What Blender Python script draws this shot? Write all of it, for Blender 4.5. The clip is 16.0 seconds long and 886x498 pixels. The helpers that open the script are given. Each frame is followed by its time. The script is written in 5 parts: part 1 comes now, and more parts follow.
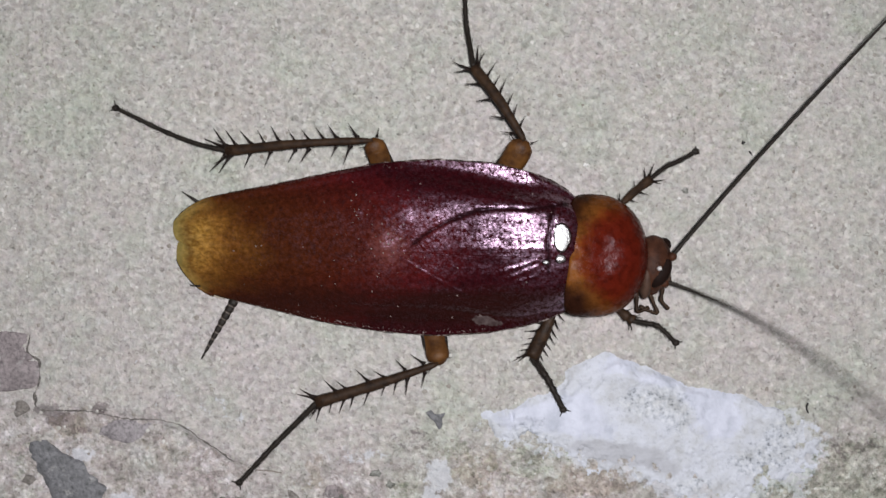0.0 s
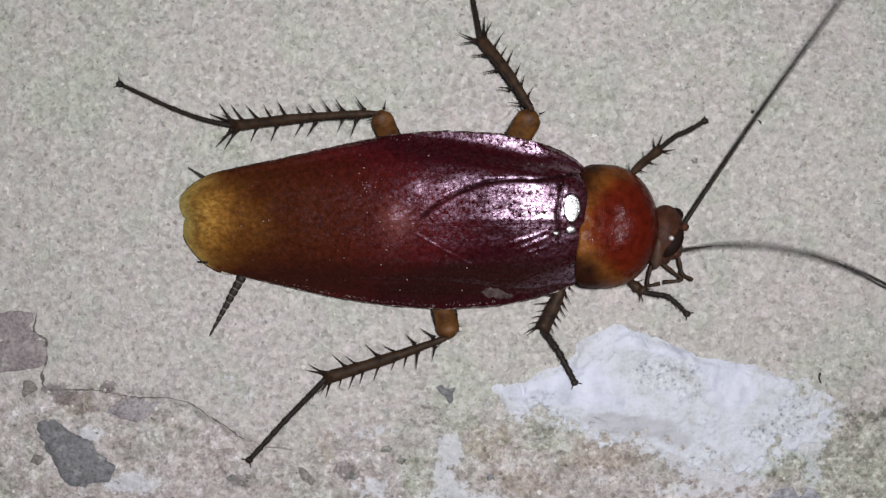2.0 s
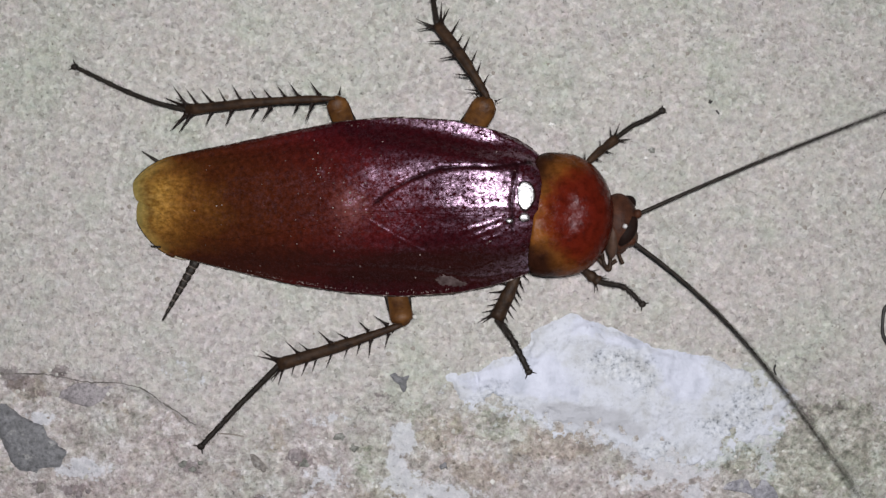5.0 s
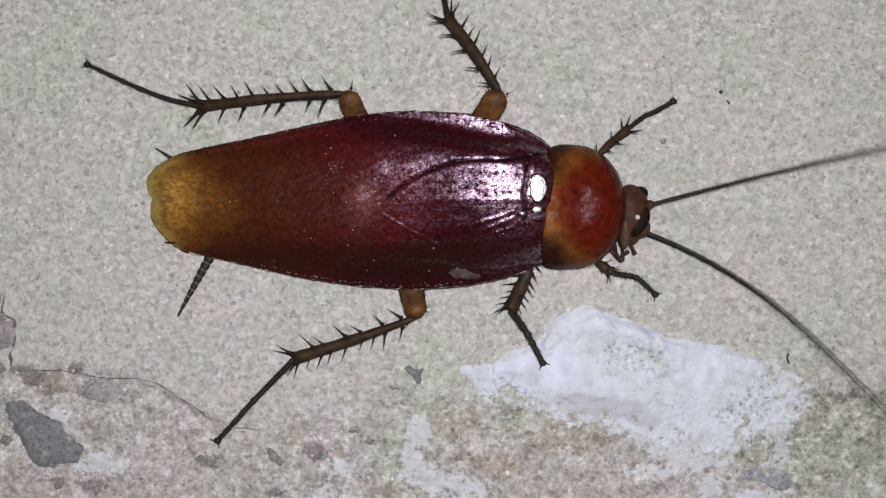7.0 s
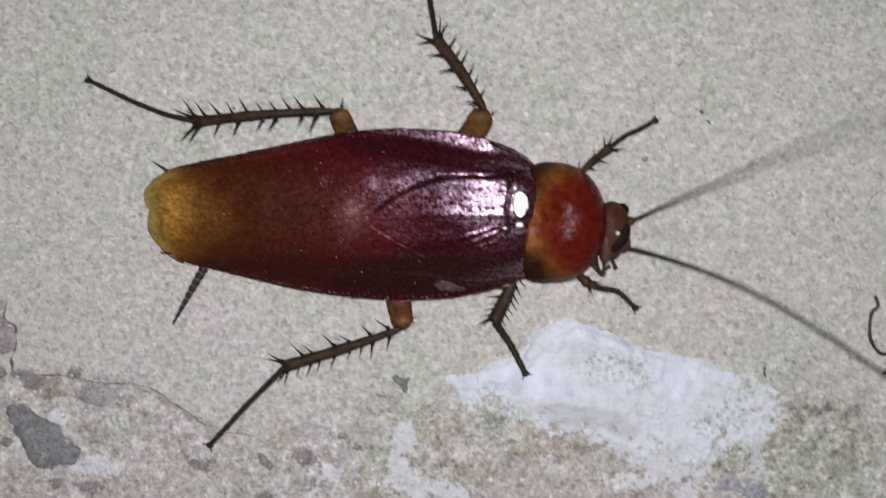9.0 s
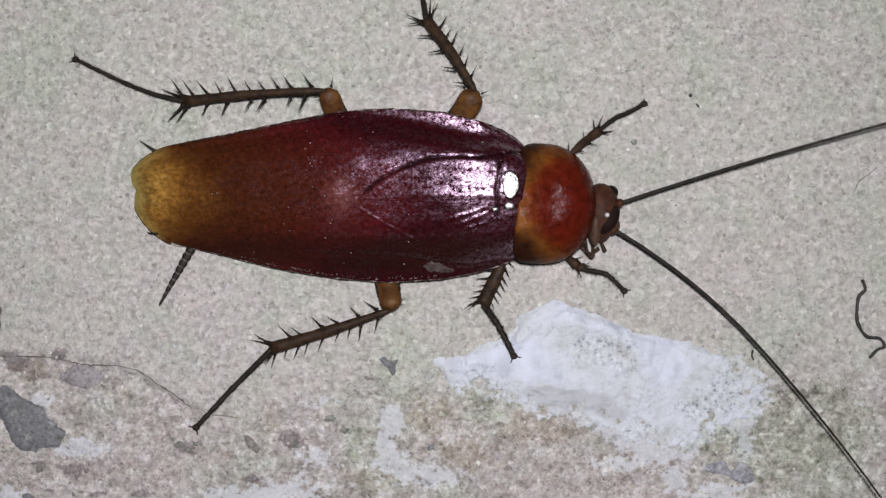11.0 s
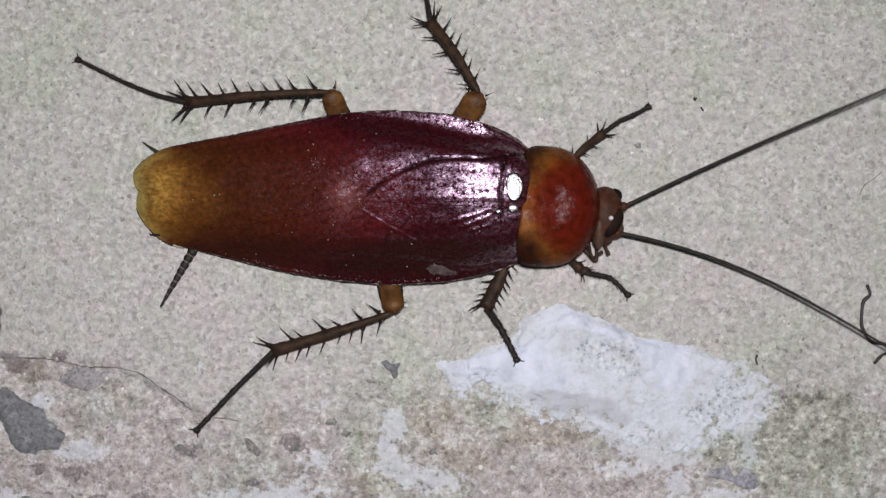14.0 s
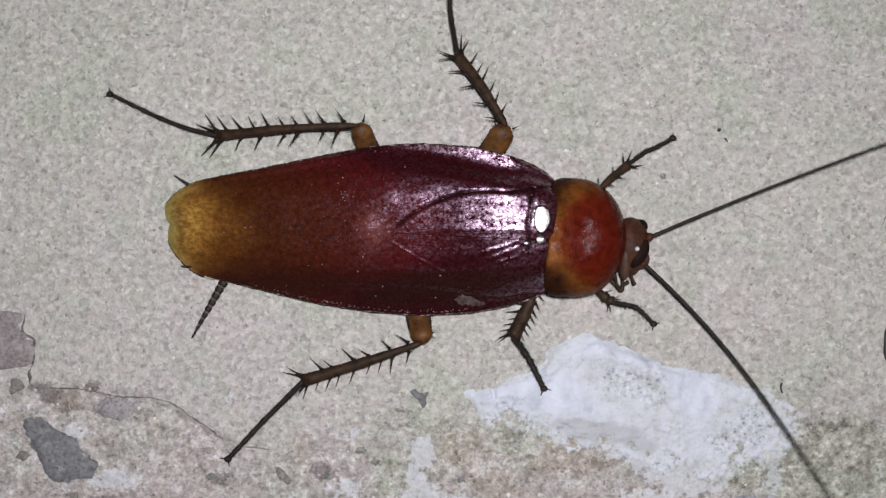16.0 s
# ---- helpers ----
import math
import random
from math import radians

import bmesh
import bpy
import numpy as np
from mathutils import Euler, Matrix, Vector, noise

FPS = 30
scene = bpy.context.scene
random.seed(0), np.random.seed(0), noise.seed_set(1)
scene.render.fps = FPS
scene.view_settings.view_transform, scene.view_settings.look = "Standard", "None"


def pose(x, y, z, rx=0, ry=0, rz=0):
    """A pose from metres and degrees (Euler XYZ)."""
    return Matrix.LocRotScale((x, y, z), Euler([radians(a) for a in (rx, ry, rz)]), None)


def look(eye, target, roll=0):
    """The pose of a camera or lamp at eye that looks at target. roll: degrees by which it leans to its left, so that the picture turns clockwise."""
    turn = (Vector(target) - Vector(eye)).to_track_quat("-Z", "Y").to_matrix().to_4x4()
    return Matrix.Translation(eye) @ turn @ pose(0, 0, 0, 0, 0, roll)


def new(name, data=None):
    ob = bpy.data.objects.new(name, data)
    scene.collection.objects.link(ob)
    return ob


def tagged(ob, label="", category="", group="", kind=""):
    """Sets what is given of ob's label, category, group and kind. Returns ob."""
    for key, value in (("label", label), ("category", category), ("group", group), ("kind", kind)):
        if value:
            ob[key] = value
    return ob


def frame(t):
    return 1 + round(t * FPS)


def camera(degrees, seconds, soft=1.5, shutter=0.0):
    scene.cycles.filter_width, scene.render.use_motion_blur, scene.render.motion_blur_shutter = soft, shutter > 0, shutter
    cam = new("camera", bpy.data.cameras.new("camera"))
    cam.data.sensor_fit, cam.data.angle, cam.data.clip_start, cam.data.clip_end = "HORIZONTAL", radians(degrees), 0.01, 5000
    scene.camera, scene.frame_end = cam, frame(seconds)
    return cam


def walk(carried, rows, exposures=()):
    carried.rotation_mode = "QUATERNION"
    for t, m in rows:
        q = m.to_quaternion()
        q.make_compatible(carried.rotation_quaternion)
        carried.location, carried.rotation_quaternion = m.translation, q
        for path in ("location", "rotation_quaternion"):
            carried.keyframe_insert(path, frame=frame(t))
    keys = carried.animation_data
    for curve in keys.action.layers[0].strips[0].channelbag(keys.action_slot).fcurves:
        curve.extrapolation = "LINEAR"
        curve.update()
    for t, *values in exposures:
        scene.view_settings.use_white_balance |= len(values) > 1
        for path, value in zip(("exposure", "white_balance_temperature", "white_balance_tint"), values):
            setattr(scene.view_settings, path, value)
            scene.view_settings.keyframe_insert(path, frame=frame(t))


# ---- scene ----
# A cockroach rests on a concrete floor at night, seen from a hand's width above by the light of a small lamp.
MM = 0.001
cam = camera(38.0, 16.0, soft=1.4, shutter=0.8)
# seconds, eye in millimetres, turn in degrees
PATH = [
    (0.0, -1.74, 2.40, 97.05, 0.058, 0.241, 0.081),
    (0.5, -0.85, 2.59, 96.73, -0.508, 0.437, -0.013),
    (1.0, -1.12, 1.01, 96.22, -0.519, 0.206, -0.190),
    (1.5, -2.08, 1.14, 96.52, -0.303, 0.330, -0.416),
    (2.0, -2.61, 0.66, 96.38, -0.094, 0.117, -0.611),
    (2.5, -1.69, 0.24, 95.85, 0.161, 0.087, -0.255),
    (3.0, -1.45, 0.39, 95.67, 0.543, -0.298, -0.114),
    (3.5, -0.16, 0.91, 95.60, -0.184, -0.183, -0.094),
    (3.7, -0.28, 0.10, 95.58, 0.017, -0.740, -0.048),
    (5.8, 0.52, -0.50, 96.09, -0.321, 0.113, 0.020),
    (6.0, -0.06, -0.79, 95.86, -0.387, 0.002, -0.107),
    (6.5, 0.01, -0.27, 95.93, -0.700, -0.172, -0.451),
    (7.0, -0.22, -0.06, 96.30, -0.542, 0.124, -0.623),
    (7.5, 0.32, -0.57, 96.06, -0.301, -0.250, -0.242),
    (8.0, 1.17, 1.74, 97.79, 1.626, 0.171, 0.581),
    (8.2, 0.87, 1.87, 98.57, 2.10, 0.590, 0.660),
    (8.5, 0.41, 2.07, 99.74, 0.942, 1.221, 0.777),
    (9.0, 2.29, 0.71, 99.27, -0.401, 0.989, -0.042),
    (9.2, 2.51, 0.71, 99.28, -0.926, 0.868, -0.232),
    (11.3, 0.68, -1.66, 99.02, 0.154, -0.186, 0.241),
    (11.5, 0.34, -0.83, 99.39, 0.031, 0.068, 0.220),
    (12.0, 0.11, -2.61, 98.84, 0.163, 0.342, -0.073),
    (12.5, 2.83, -0.91, 98.60, -0.033, 0.366, 0.057),
    (13.0, 0.29, -1.54, 98.76, 0.598, 0.074, -0.098),
    (13.5, 0.25, -1.03, 98.85, 0.420, 0.080, 0.235),
    (14.0, 0.90, -2.35, 98.58, 0.697, -0.189, 0.480),
    (14.5, -0.61, -0.66, 99.30, 0.886, 0.094, 0.325),
    (15.0, 0.32, -0.08, 99.71, 0.843, 0.200, 0.294),
    (15.5, 0.56, -0.27, 99.92, 1.013, 0.616, 0.189),
    (16.0, -0.61, -0.46, 99.81, 0.947, 0.178, 0.271),
]
walk(cam, [(t, pose(x * MM, y * MM, z * MM, rx, ry, rz)) for t, x, y, z, rx, ry, rz in PATH])

# ---- light: one small white lamp beside the camera, a dim night sky ----
world = bpy.data.worlds.new("night_sky")
scene.world = world
world.use_nodes = True
world.node_tree.nodes["Background"].inputs[0].default_value = (0.62, 0.68, 0.80, 1)
world.node_tree.nodes["Background"].inputs[1].default_value = 0.045
lamp_data = bpy.data.lights.new("small_lamp", "AREA")
lamp_data.shape, lamp_data.size, lamp_data.energy = "DISK", 6 * MM, 0.170
lamp_data.color = (0.965, 0.965, 1.0)
lamp = new("small_lamp", lamp_data)
lamp.matrix_world = look((2 * MM, 4.5 * MM, 120 * MM), (0, 1 * MM, 0))


# ---- material helpers ----
def material(name):
    mat = bpy.data.materials.new(name)
    mat.use_nodes = True
    return mat, mat.node_tree, mat.node_tree.nodes["Principled BSDF"]


def node(tree, kind, **values):
    n = tree.nodes.new(kind)
    for key, value in values.items():
        if key in n.inputs:
            n.inputs[key].default_value = value
        else:
            n.inputs[key.replace("_", " ")].default_value = value
    return n


def coords(tree, stretch=(1, 1, 1)):
    """Object coordinates in millimetres."""
    tc = tree.nodes.new("ShaderNodeTexCoord")
    mp = tree.nodes.new("ShaderNodeMapping")
    mp.inputs["Scale"].default_value = [1000 * s for s in stretch]
    tree.links.new(tc.outputs["Object"], mp.inputs["Vector"])
    return mp.outputs["Vector"]


def noise_tex(tree, vec, scale, detail=3.0, rough=0.55):
    n = node(tree, "ShaderNodeTexNoise", Scale=scale, Detail=detail, Roughness=rough)
    tree.links.new(vec, n.inputs["Vector"])
    return n.outputs["Fac"]


def ramp(tree, fac, stops):
    r = tree.nodes.new("ShaderNodeValToRGB")
    els = r.color_ramp.elements
    while len(els) < len(stops):
        els.new(0.5)
    for el, (p, c) in zip(els, stops):
        el.position = p
        el.color = (*c, 1) if len(c) == 3 else c
    tree.links.new(fac, r.inputs["Fac"])
    return r.outputs["Color"]


def grey(v):
    return (v, v, v)


def mix(tree, fac, a, b, blend="MIX"):
    m = tree.nodes.new("ShaderNodeMix")
    m.data_type, m.blend_type = "RGBA", blend
    for sock, val in ((m.inputs["Factor"], fac), (m.inputs["A"], a), (m.inputs["B"], b)):
        if isinstance(val, bpy.types.NodeSocket):
            tree.links.new(val, sock)
        elif isinstance(val, tuple):
            sock.default_value = (*val, 1)
        else:
            sock.default_value = val
    return m.outputs["Result"]


def calc(tree, op, a, b=0.0, clamp=False):
    m = tree.nodes.new("ShaderNodeMath")
    m.operation, m.use_clamp = op, clamp
    for sock, val in zip(m.inputs, (a, b)):
        if isinstance(val, bpy.types.NodeSocket):
            tree.links.new(val, sock)
        else:
            sock.default_value = val
    return m.outputs[0]


def bump(tree, bsdf, height, millimetres, after=None):
    b = node(tree, "ShaderNodeBump", Strength=1.0, Distance=millimetres * MM)
    tree.links.new(height, b.inputs["Height"])
    if after:
        tree.links.new(after, b.inputs["Normal"])
    tree.links.new(b.outputs["Normal"], bsdf.inputs["Normal"])
    return b.outputs["Normal"]


# ---- materials ----
def concrete_material():
    mat, tree, bsdf = material("sandy_concrete")
    vec = coords(tree)
    warp = node(tree, "ShaderNodeTexNoise", Scale=1.2, Detail=2.0)
    tree.links.new(vec, warp.inputs["Vector"])
    bent = tree.nodes.new("ShaderNodeVectorMath")
    bent.operation = "ADD"
    tree.links.new(vec, bent.inputs[0])
    tree.links.new(warp.outputs["Color"], bent.inputs[1])
    cells = node(tree, "ShaderNodeTexVoronoi", Scale=3.3, Randomness=1.0)
    tree.links.new(bent.outputs["Vector"], cells.inputs["Vector"])
    part_rgb = tree.nodes.new("ShaderNodeSeparateColor")
    tree.links.new(cells.outputs["Color"], part_rgb.inputs["Color"])
    grains = ramp(tree, part_rgb.outputs["Red"], [(0.0, (0.17, 0.16, 0.145)), (0.10, (0.30, 0.285, 0.26)), (0.45, (0.42, 0.405, 0.375)), (0.8, (0.50, 0.48, 0.45)), (1.0, (0.66, 0.64, 0.61))])
    paste = ramp(tree, noise_tex(tree, vec, 2.7, 6, 0.78), [(0.30, (0.26, 0.251, 0.233)), (0.5, (0.43, 0.418, 0.392)), (0.70, (0.61, 0.597, 0.568))])
    col = mix(tree, 0.42, paste, grains)
    for size, much in ((2.8, 0.06), (0.8, 0.05)):
        tint = node(tree, "ShaderNodeTexNoise", Scale=size, Detail=3.0, Roughness=0.6)
        tree.links.new(vec, tint.inputs["Vector"])
        col = mix(tree, much, col, tint.outputs["Color"], "OVERLAY")
    dots = node(tree, "ShaderNodeTexVoronoi", Scale=1.15, Randomness=1.0)
    tree.links.new(bent.outputs["Vector"], dots.inputs["Vector"])
    dot_rgb = tree.nodes.new("ShaderNodeSeparateColor")
    tree.links.new(dots.outputs["Color"], dot_rgb.inputs["Color"])
    size_of = calc(tree, "MULTIPLY", calc(tree, "POWER", dot_rgb.outputs["Blue"], 3.0), 0.25)
    dark_dot = calc(tree, "LESS_THAN", dots.outputs["Distance"], size_of)
    col = mix(tree, calc(tree, "MULTIPLY", dark_dot, 0.65), col, mix(tree, dot_rgb.outputs["Green"], (0.12, 0.11, 0.10), (0.34, 0.31, 0.28)))
    wide = noise_tex(tree, vec, 0.13, 3)
    col = mix(tree, 0.8, col, ramp(tree, wide, [(0.32, (0.87, 0.94, 0.86)), (0.5, (1.0, 0.985, 0.985)), (0.68, (1.02, 0.975, 0.985))]), "MULTIPLY")
    col = mix(tree, 1.0, col, ramp(tree, noise_tex(tree, vec, 1.5, 3, 0.6), [(0.34, grey(0.87)), (0.5, grey(1.0)), (0.66, grey(1.10))]), "MULTIPLY")
    specks = ramp(tree, noise_tex(tree, vec, 3.0, 3, 0.6), [(0.28, grey(0.42)), (0.355, grey(1.0))])
    col = mix(tree, 0.85, col, specks, "MULTIPLY")
    # mineral tone: rosy silt in some areas, a greenish bloom in others
    tone = tree.nodes.new("ShaderNodeAttribute")
    tone.attribute_name = "tone"
    col = mix(tree, 1.0, col, mix(tree, tone.outputs["Fac"], (0.998, 1.012, 0.972), (1.038, 0.985, 1.018)), "MULTIPLY")
    stain = tree.nodes.new("ShaderNodeAttribute")
    stain.attribute_name = "stain"
    sep = tree.nodes.new("ShaderNodeSeparateColor")
    tree.links.new(stain.outputs["Color"], sep.inputs["Color"])
    def ragged(amount, size):
        """The stain's shape, broken up by noise at its rim."""
        broken = calc(tree, "ADD", amount, calc(tree, "MULTIPLY", calc(tree, "SUBTRACT", noise_tex(tree, vec, size, 6, 0.72), 0.5), 2.6))
        return ramp(tree, broken, [(0.43, grey(0)), (0.57, grey(1))])
    brown = tree.nodes.new("ShaderNodeAttribute")
    brown.attribute_name = "brown"
    soil = calc(tree, "MULTIPLY", sep.outputs["Blue"], ramp(tree, noise_tex(tree, vec, 0.7, 5, 0.7), [(0.35, grey(0.25)), (0.62, grey(1))]))
    blotch = ramp(tree, noise_tex(tree, vec, 0.75, 6, 0.72), [(0.34, (0.56, 0.53, 0.53)), (0.45, (0.87, 0.84, 0.84)), (0.53, (1.01, 1.0, 1.0)), (0.60, (1.28, 1.31, 1.38))])
    col = mix(tree, soil, col, mix(tree, 1.0, col, blotch, "MULTIPLY"))
    flecks = ramp(tree, noise_tex(tree, vec, 2.4, 5, 0.75), [(0.38, (0.74, 0.74, 0.73)), (0.48, (0.96, 0.96, 0.95)), (0.54, (1.0, 1.0, 1.0)), (0.64, (1.22, 1.22, 1.20))])
    col = mix(tree, calc(tree, "MULTIPLY", sep.outputs["Blue"], 0.8), col, mix(tree, 1.0, col, flecks, "MULTIPLY"))
    pits = ramp(tree, noise_tex(tree, vec, 2.3, 3, 0.6), [(0.30, (0.42, 0.45, 0.40)), (0.38, (1, 1, 1))])
    col = mix(tree, calc(tree, "MULTIPLY", sep.outputs["Blue"], 0.8), col, mix(tree, 1.0, col, pits, "MULTIPLY"))
    col = mix(tree, sep.outputs["Blue"], col, mix(tree, 1.0, col, (0.963, 0.938, 0.956), "MULTIPLY"))
    hue = mix(tree, 1.0, col, (0.845, 0.805, 0.725), "MULTIPLY")
    col = mix(tree, calc(tree, "MULTIPLY", ragged(brown.outputs["Fac"], 0.9), 0.75), col, hue)
    hue = mix(tree, 1.0, col, (0.53, 0.50, 0.52), "MULTIPLY")
    col = mix(tree, calc(tree, "MULTIPLY", ragged(stain.outputs["Alpha"], 1.1), 0.9), col, hue)
    col = mix(tree, calc(tree, "MULTIPLY", ragged(sep.outputs["Green"], 1.2), 0.55), col, (0.62, 0.635, 0.685))
    green = ramp(tree, noise_tex(tree, vec, 2.0, 4, 0.7), [(0.35, (0.42, 0.475, 0.40)), (0.46, (0.77, 0.82, 0.74)), (0.60, (1.03, 1.075, 1.0))])
    col = mix(tree, calc(tree, "MULTIPLY", ragged(sep.outputs["Red"], 1.3), 0.85), col, mix(tree, 1.0, col, green, "MULTIPLY"))
    tree.links.new(col, bsdf.inputs["Base Color"])
    bsdf.inputs["Roughness"].default_value = 0.9
    bsdf.inputs["Specular IOR Level"].default_value = 0.25
    first = bump(tree, bsdf, noise_tex(tree, vec, 3.0, 4, 0.65), 0.125)
    bump(tree, bsdf, cells.outputs["Distance"], 0.04, first)
    return mat


def plaster_material():
    """Bluish white lime: smooth skin, crumbly speckled ground, a smeared grey film."""
    mat, tree, bsdf = material("white_plaster")
    vec = coords(tree)
    mask = tree.nodes.new("ShaderNodeAttribute")
    mask.attribute_name = "skin"
    sep = tree.nodes.new("ShaderNodeSeparateColor")
    tree.links.new(mask.outputs["Color"], sep.inputs["Color"])

    def broken(amount, size, much=1.3):
        jag = calc(tree, "MULTIPLY", calc(tree, "SUBTRACT", noise_tex(tree, vec, size, 6, 0.7), 0.5), much)
        return ramp(tree, calc(tree, "ADD", amount, jag), [(0.34, grey(0)), (0.62, grey(1))])

    col = ramp(tree, noise_tex(tree, vec, 0.6, 5, 0.68), [(0.28, (0.44, 0.44, 0.445)), (0.42, (0.545, 0.555, 0.585)), (0.58, (0.60, 0.615, 0.67))])
    col = mix(tree, 0.6, col, ramp(tree, noise_tex(tree, vec, 3.2, 3, 0.6), [(0.28, grey(0.68)), (0.45, grey(1))]), "MULTIPLY")
    smooth = ramp(tree, noise_tex(tree, coords(tree, (1.3, 0.7, 1)), 0.55, 5, 0.6), [(0.34, (0.47, 0.49, 0.555)), (0.5, (0.575, 0.59, 0.67)), (0.66, (0.645, 0.66, 0.745))])
    col = mix(tree, broken(sep.outputs["Red"], 0.9), col, smooth)
    flecks = ramp(tree, noise_tex(tree, vec, 2.3, 5, 0.74), [(0.36, (0.36, 0.37, 0.37)), (0.44, (0.82, 0.83, 0.83)), (0.54, (1.0, 1.0, 0.98)), (0.64, (1.14, 1.13, 1.09))])
    col = mix(tree, broken(sep.outputs["Green"], 1.2), col, mix(tree, 1.0, col, flecks, "MULTIPLY"))
    film = mix(tree, noise_tex(tree, coords(tree, (0.5, 1.4, 1)), 1.2, 5, 0.65), (0.36, 0.36, 0.37), (0.50, 0.50, 0.54))
    col = mix(tree, calc(tree, "MULTIPLY", broken(sep.outputs["Blue"], 0.8, 0.9), 0.8), col, film)
    tree.links.new(col, bsdf.inputs["Base Color"])
    bsdf.inputs["Roughness"].default_value = 0.85
    bsdf.inputs["Specular IOR Level"].default_value = 0.14
    first = bump(tree, bsdf, noise_tex(tree, vec, 1.8, 5, 0.65), 0.16)
    chips = node(tree, "ShaderNodeTexVoronoi", Scale=1.1, Randomness=1.0)
    tree.links.new(vec, chips.inputs["Vector"])
    bump(tree, bsdf, chips.outputs["Distance"], 0.10, first)
    return mat


def stone_material(name, dark, light, size=1.3):
    mat, tree, bsdf = material(name)
    vec = coords(tree)
    col = ramp(tree, noise_tex(tree, vec, size, 5, 0.65), [(0.3, dark), (0.7, light)])
    col = mix(tree, 0.8, col, ramp(tree, noise_tex(tree, vec, 4, 4, 0.7), [(0.32, grey(0.4)), (0.5, grey(1.0)), (0.66, grey(1.25))]), "MULTIPLY")
    powder = ramp(tree, noise_tex(tree, vec, 1.1, 6, 0.75), [(0.56, grey(0)), (0.66, grey(0.6))])
    col = mix(tree, powder, col, (0.42, 0.41, 0.39))
    tree.links.new(col, bsdf.inputs["Base Color"])
    bsdf.inputs["Roughness"].default_value = 0.75
    bump(tree, bsdf, noise_tex(tree, vec, 3.5, 4), 0.1)
    return mat


def wing_material():
    """Chestnut leather with fine lengthwise veins, amber towards the thin tip."""
    mat, tree, bsdf = material("tegmen_leather")
    vec = coords(tree)
    sep = tree.nodes.new("ShaderNodeSeparateXYZ")
    tree.links.new(vec, sep.inputs["Vector"])
    along = calc(tree, "ADD", sep.outputs["X"], calc(tree, "MULTIPLY", noise_tex(tree, vec, 0.35, 3), 5.0))
    along = calc(tree, "ADD", along, calc(tree, "MULTIPLY", calc(tree, "MULTIPLY", sep.outputs["Y"], sep.outputs["Y"]), 0.24))
    grad = tree.nodes.new("ShaderNodeMapRange")
    grad.inputs["From Min"].default_value, grad.inputs["From Max"].default_value = -18.6, 6.0
    tree.links.new(along, grad.inputs["Value"])
    body = ramp(tree, grad.outputs["Result"], [(0.0, (0.165, 0.135, 0.050)), (0.05, (0.23, 0.155, 0.040)), (0.12, (0.27, 0.145, 0.030)), (0.21, (0.205, 0.092, 0.018)), (0.28, (0.095, 0.034, 0.007)), (0.38, (0.047, 0.0122, 0.0040)), (0.65, (0.048, 0.0082, 0.0044)), (0.85, (0.054, 0.0050, 0.0054)), (1.0, (0.026, 0.003, 0.0045))])
    fleck = ramp(tree, noise_tex(tree, vec, 2.6, 5, 0.75), [(0.33, grey(0.55)), (0.5, grey(0.95)), (0.68, grey(1.5))])
    col = mix(tree, 1.0, body, fleck, "MULTIPLY")
    mottle = ramp(tree, noise_tex(tree, coords(tree, (0.6, 1.3, 1)), 2.6, 4, 0.7), [(0.36, (0.52, 0.44, 0.34)), (0.5, (1, 1, 1)), (0.62, (1.35, 1.4, 1.7))])
    thin = ramp(tree, grad.outputs["Result"], [(0.12, grey(1)), (0.36, grey(0))])
    col = mix(tree, thin, col, mix(tree, 1.0, col, mottle, "MULTIPLY"))
    # shade on the right wing's steep side, painted in as a brown-black streak
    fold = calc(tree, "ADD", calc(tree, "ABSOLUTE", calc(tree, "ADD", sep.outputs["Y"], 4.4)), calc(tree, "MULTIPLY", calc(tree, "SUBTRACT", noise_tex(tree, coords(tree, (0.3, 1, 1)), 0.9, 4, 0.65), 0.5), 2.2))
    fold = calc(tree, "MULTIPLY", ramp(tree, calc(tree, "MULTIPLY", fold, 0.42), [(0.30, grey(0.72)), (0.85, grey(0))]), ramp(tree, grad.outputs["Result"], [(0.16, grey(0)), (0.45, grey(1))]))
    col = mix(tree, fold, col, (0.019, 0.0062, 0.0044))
    # a mottled pink spot where the wings' inner corners meet
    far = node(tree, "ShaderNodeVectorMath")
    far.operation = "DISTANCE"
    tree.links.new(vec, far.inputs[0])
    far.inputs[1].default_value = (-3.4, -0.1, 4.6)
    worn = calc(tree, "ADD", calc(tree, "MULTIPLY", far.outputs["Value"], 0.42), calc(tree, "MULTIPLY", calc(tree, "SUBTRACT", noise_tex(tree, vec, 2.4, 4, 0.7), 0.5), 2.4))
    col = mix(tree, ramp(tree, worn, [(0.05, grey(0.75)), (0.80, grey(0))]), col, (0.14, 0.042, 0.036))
    # thin olive hem round the tip, brown just inside it
    hem = tree.nodes.new("ShaderNodeAttribute")
    hem.attribute_name = "hem"
    inset = calc(tree, "ADD", hem.outputs["Fac"], calc(tree, "MULTIPLY", calc(tree, "SUBTRACT", noise_tex(tree, vec, 1.2, 4, 0.6), 0.5), 0.25))
    rear = ramp(tree, grad.outputs["Result"], [(0.10, grey(1)), (0.50, grey(0))])
    tip = ramp(tree, grad.outputs["Result"], [(0.10, grey(1)), (0.32, grey(0))])
    inner = ramp(tree, inset, [(0.18, grey(0)), (0.34, grey(0.6)), (0.66, grey(0))])
    col = mix(tree, calc(tree, "MULTIPLY", inner, rear), col, (0.085, 0.034, 0.009))
    outer = ramp(tree, inset, [(0.06, grey(0.85)), (0.38, grey(0))])
    col = mix(tree, calc(tree, "MULTIPLY", outer, tip), col, (0.190, 0.150, 0.048))
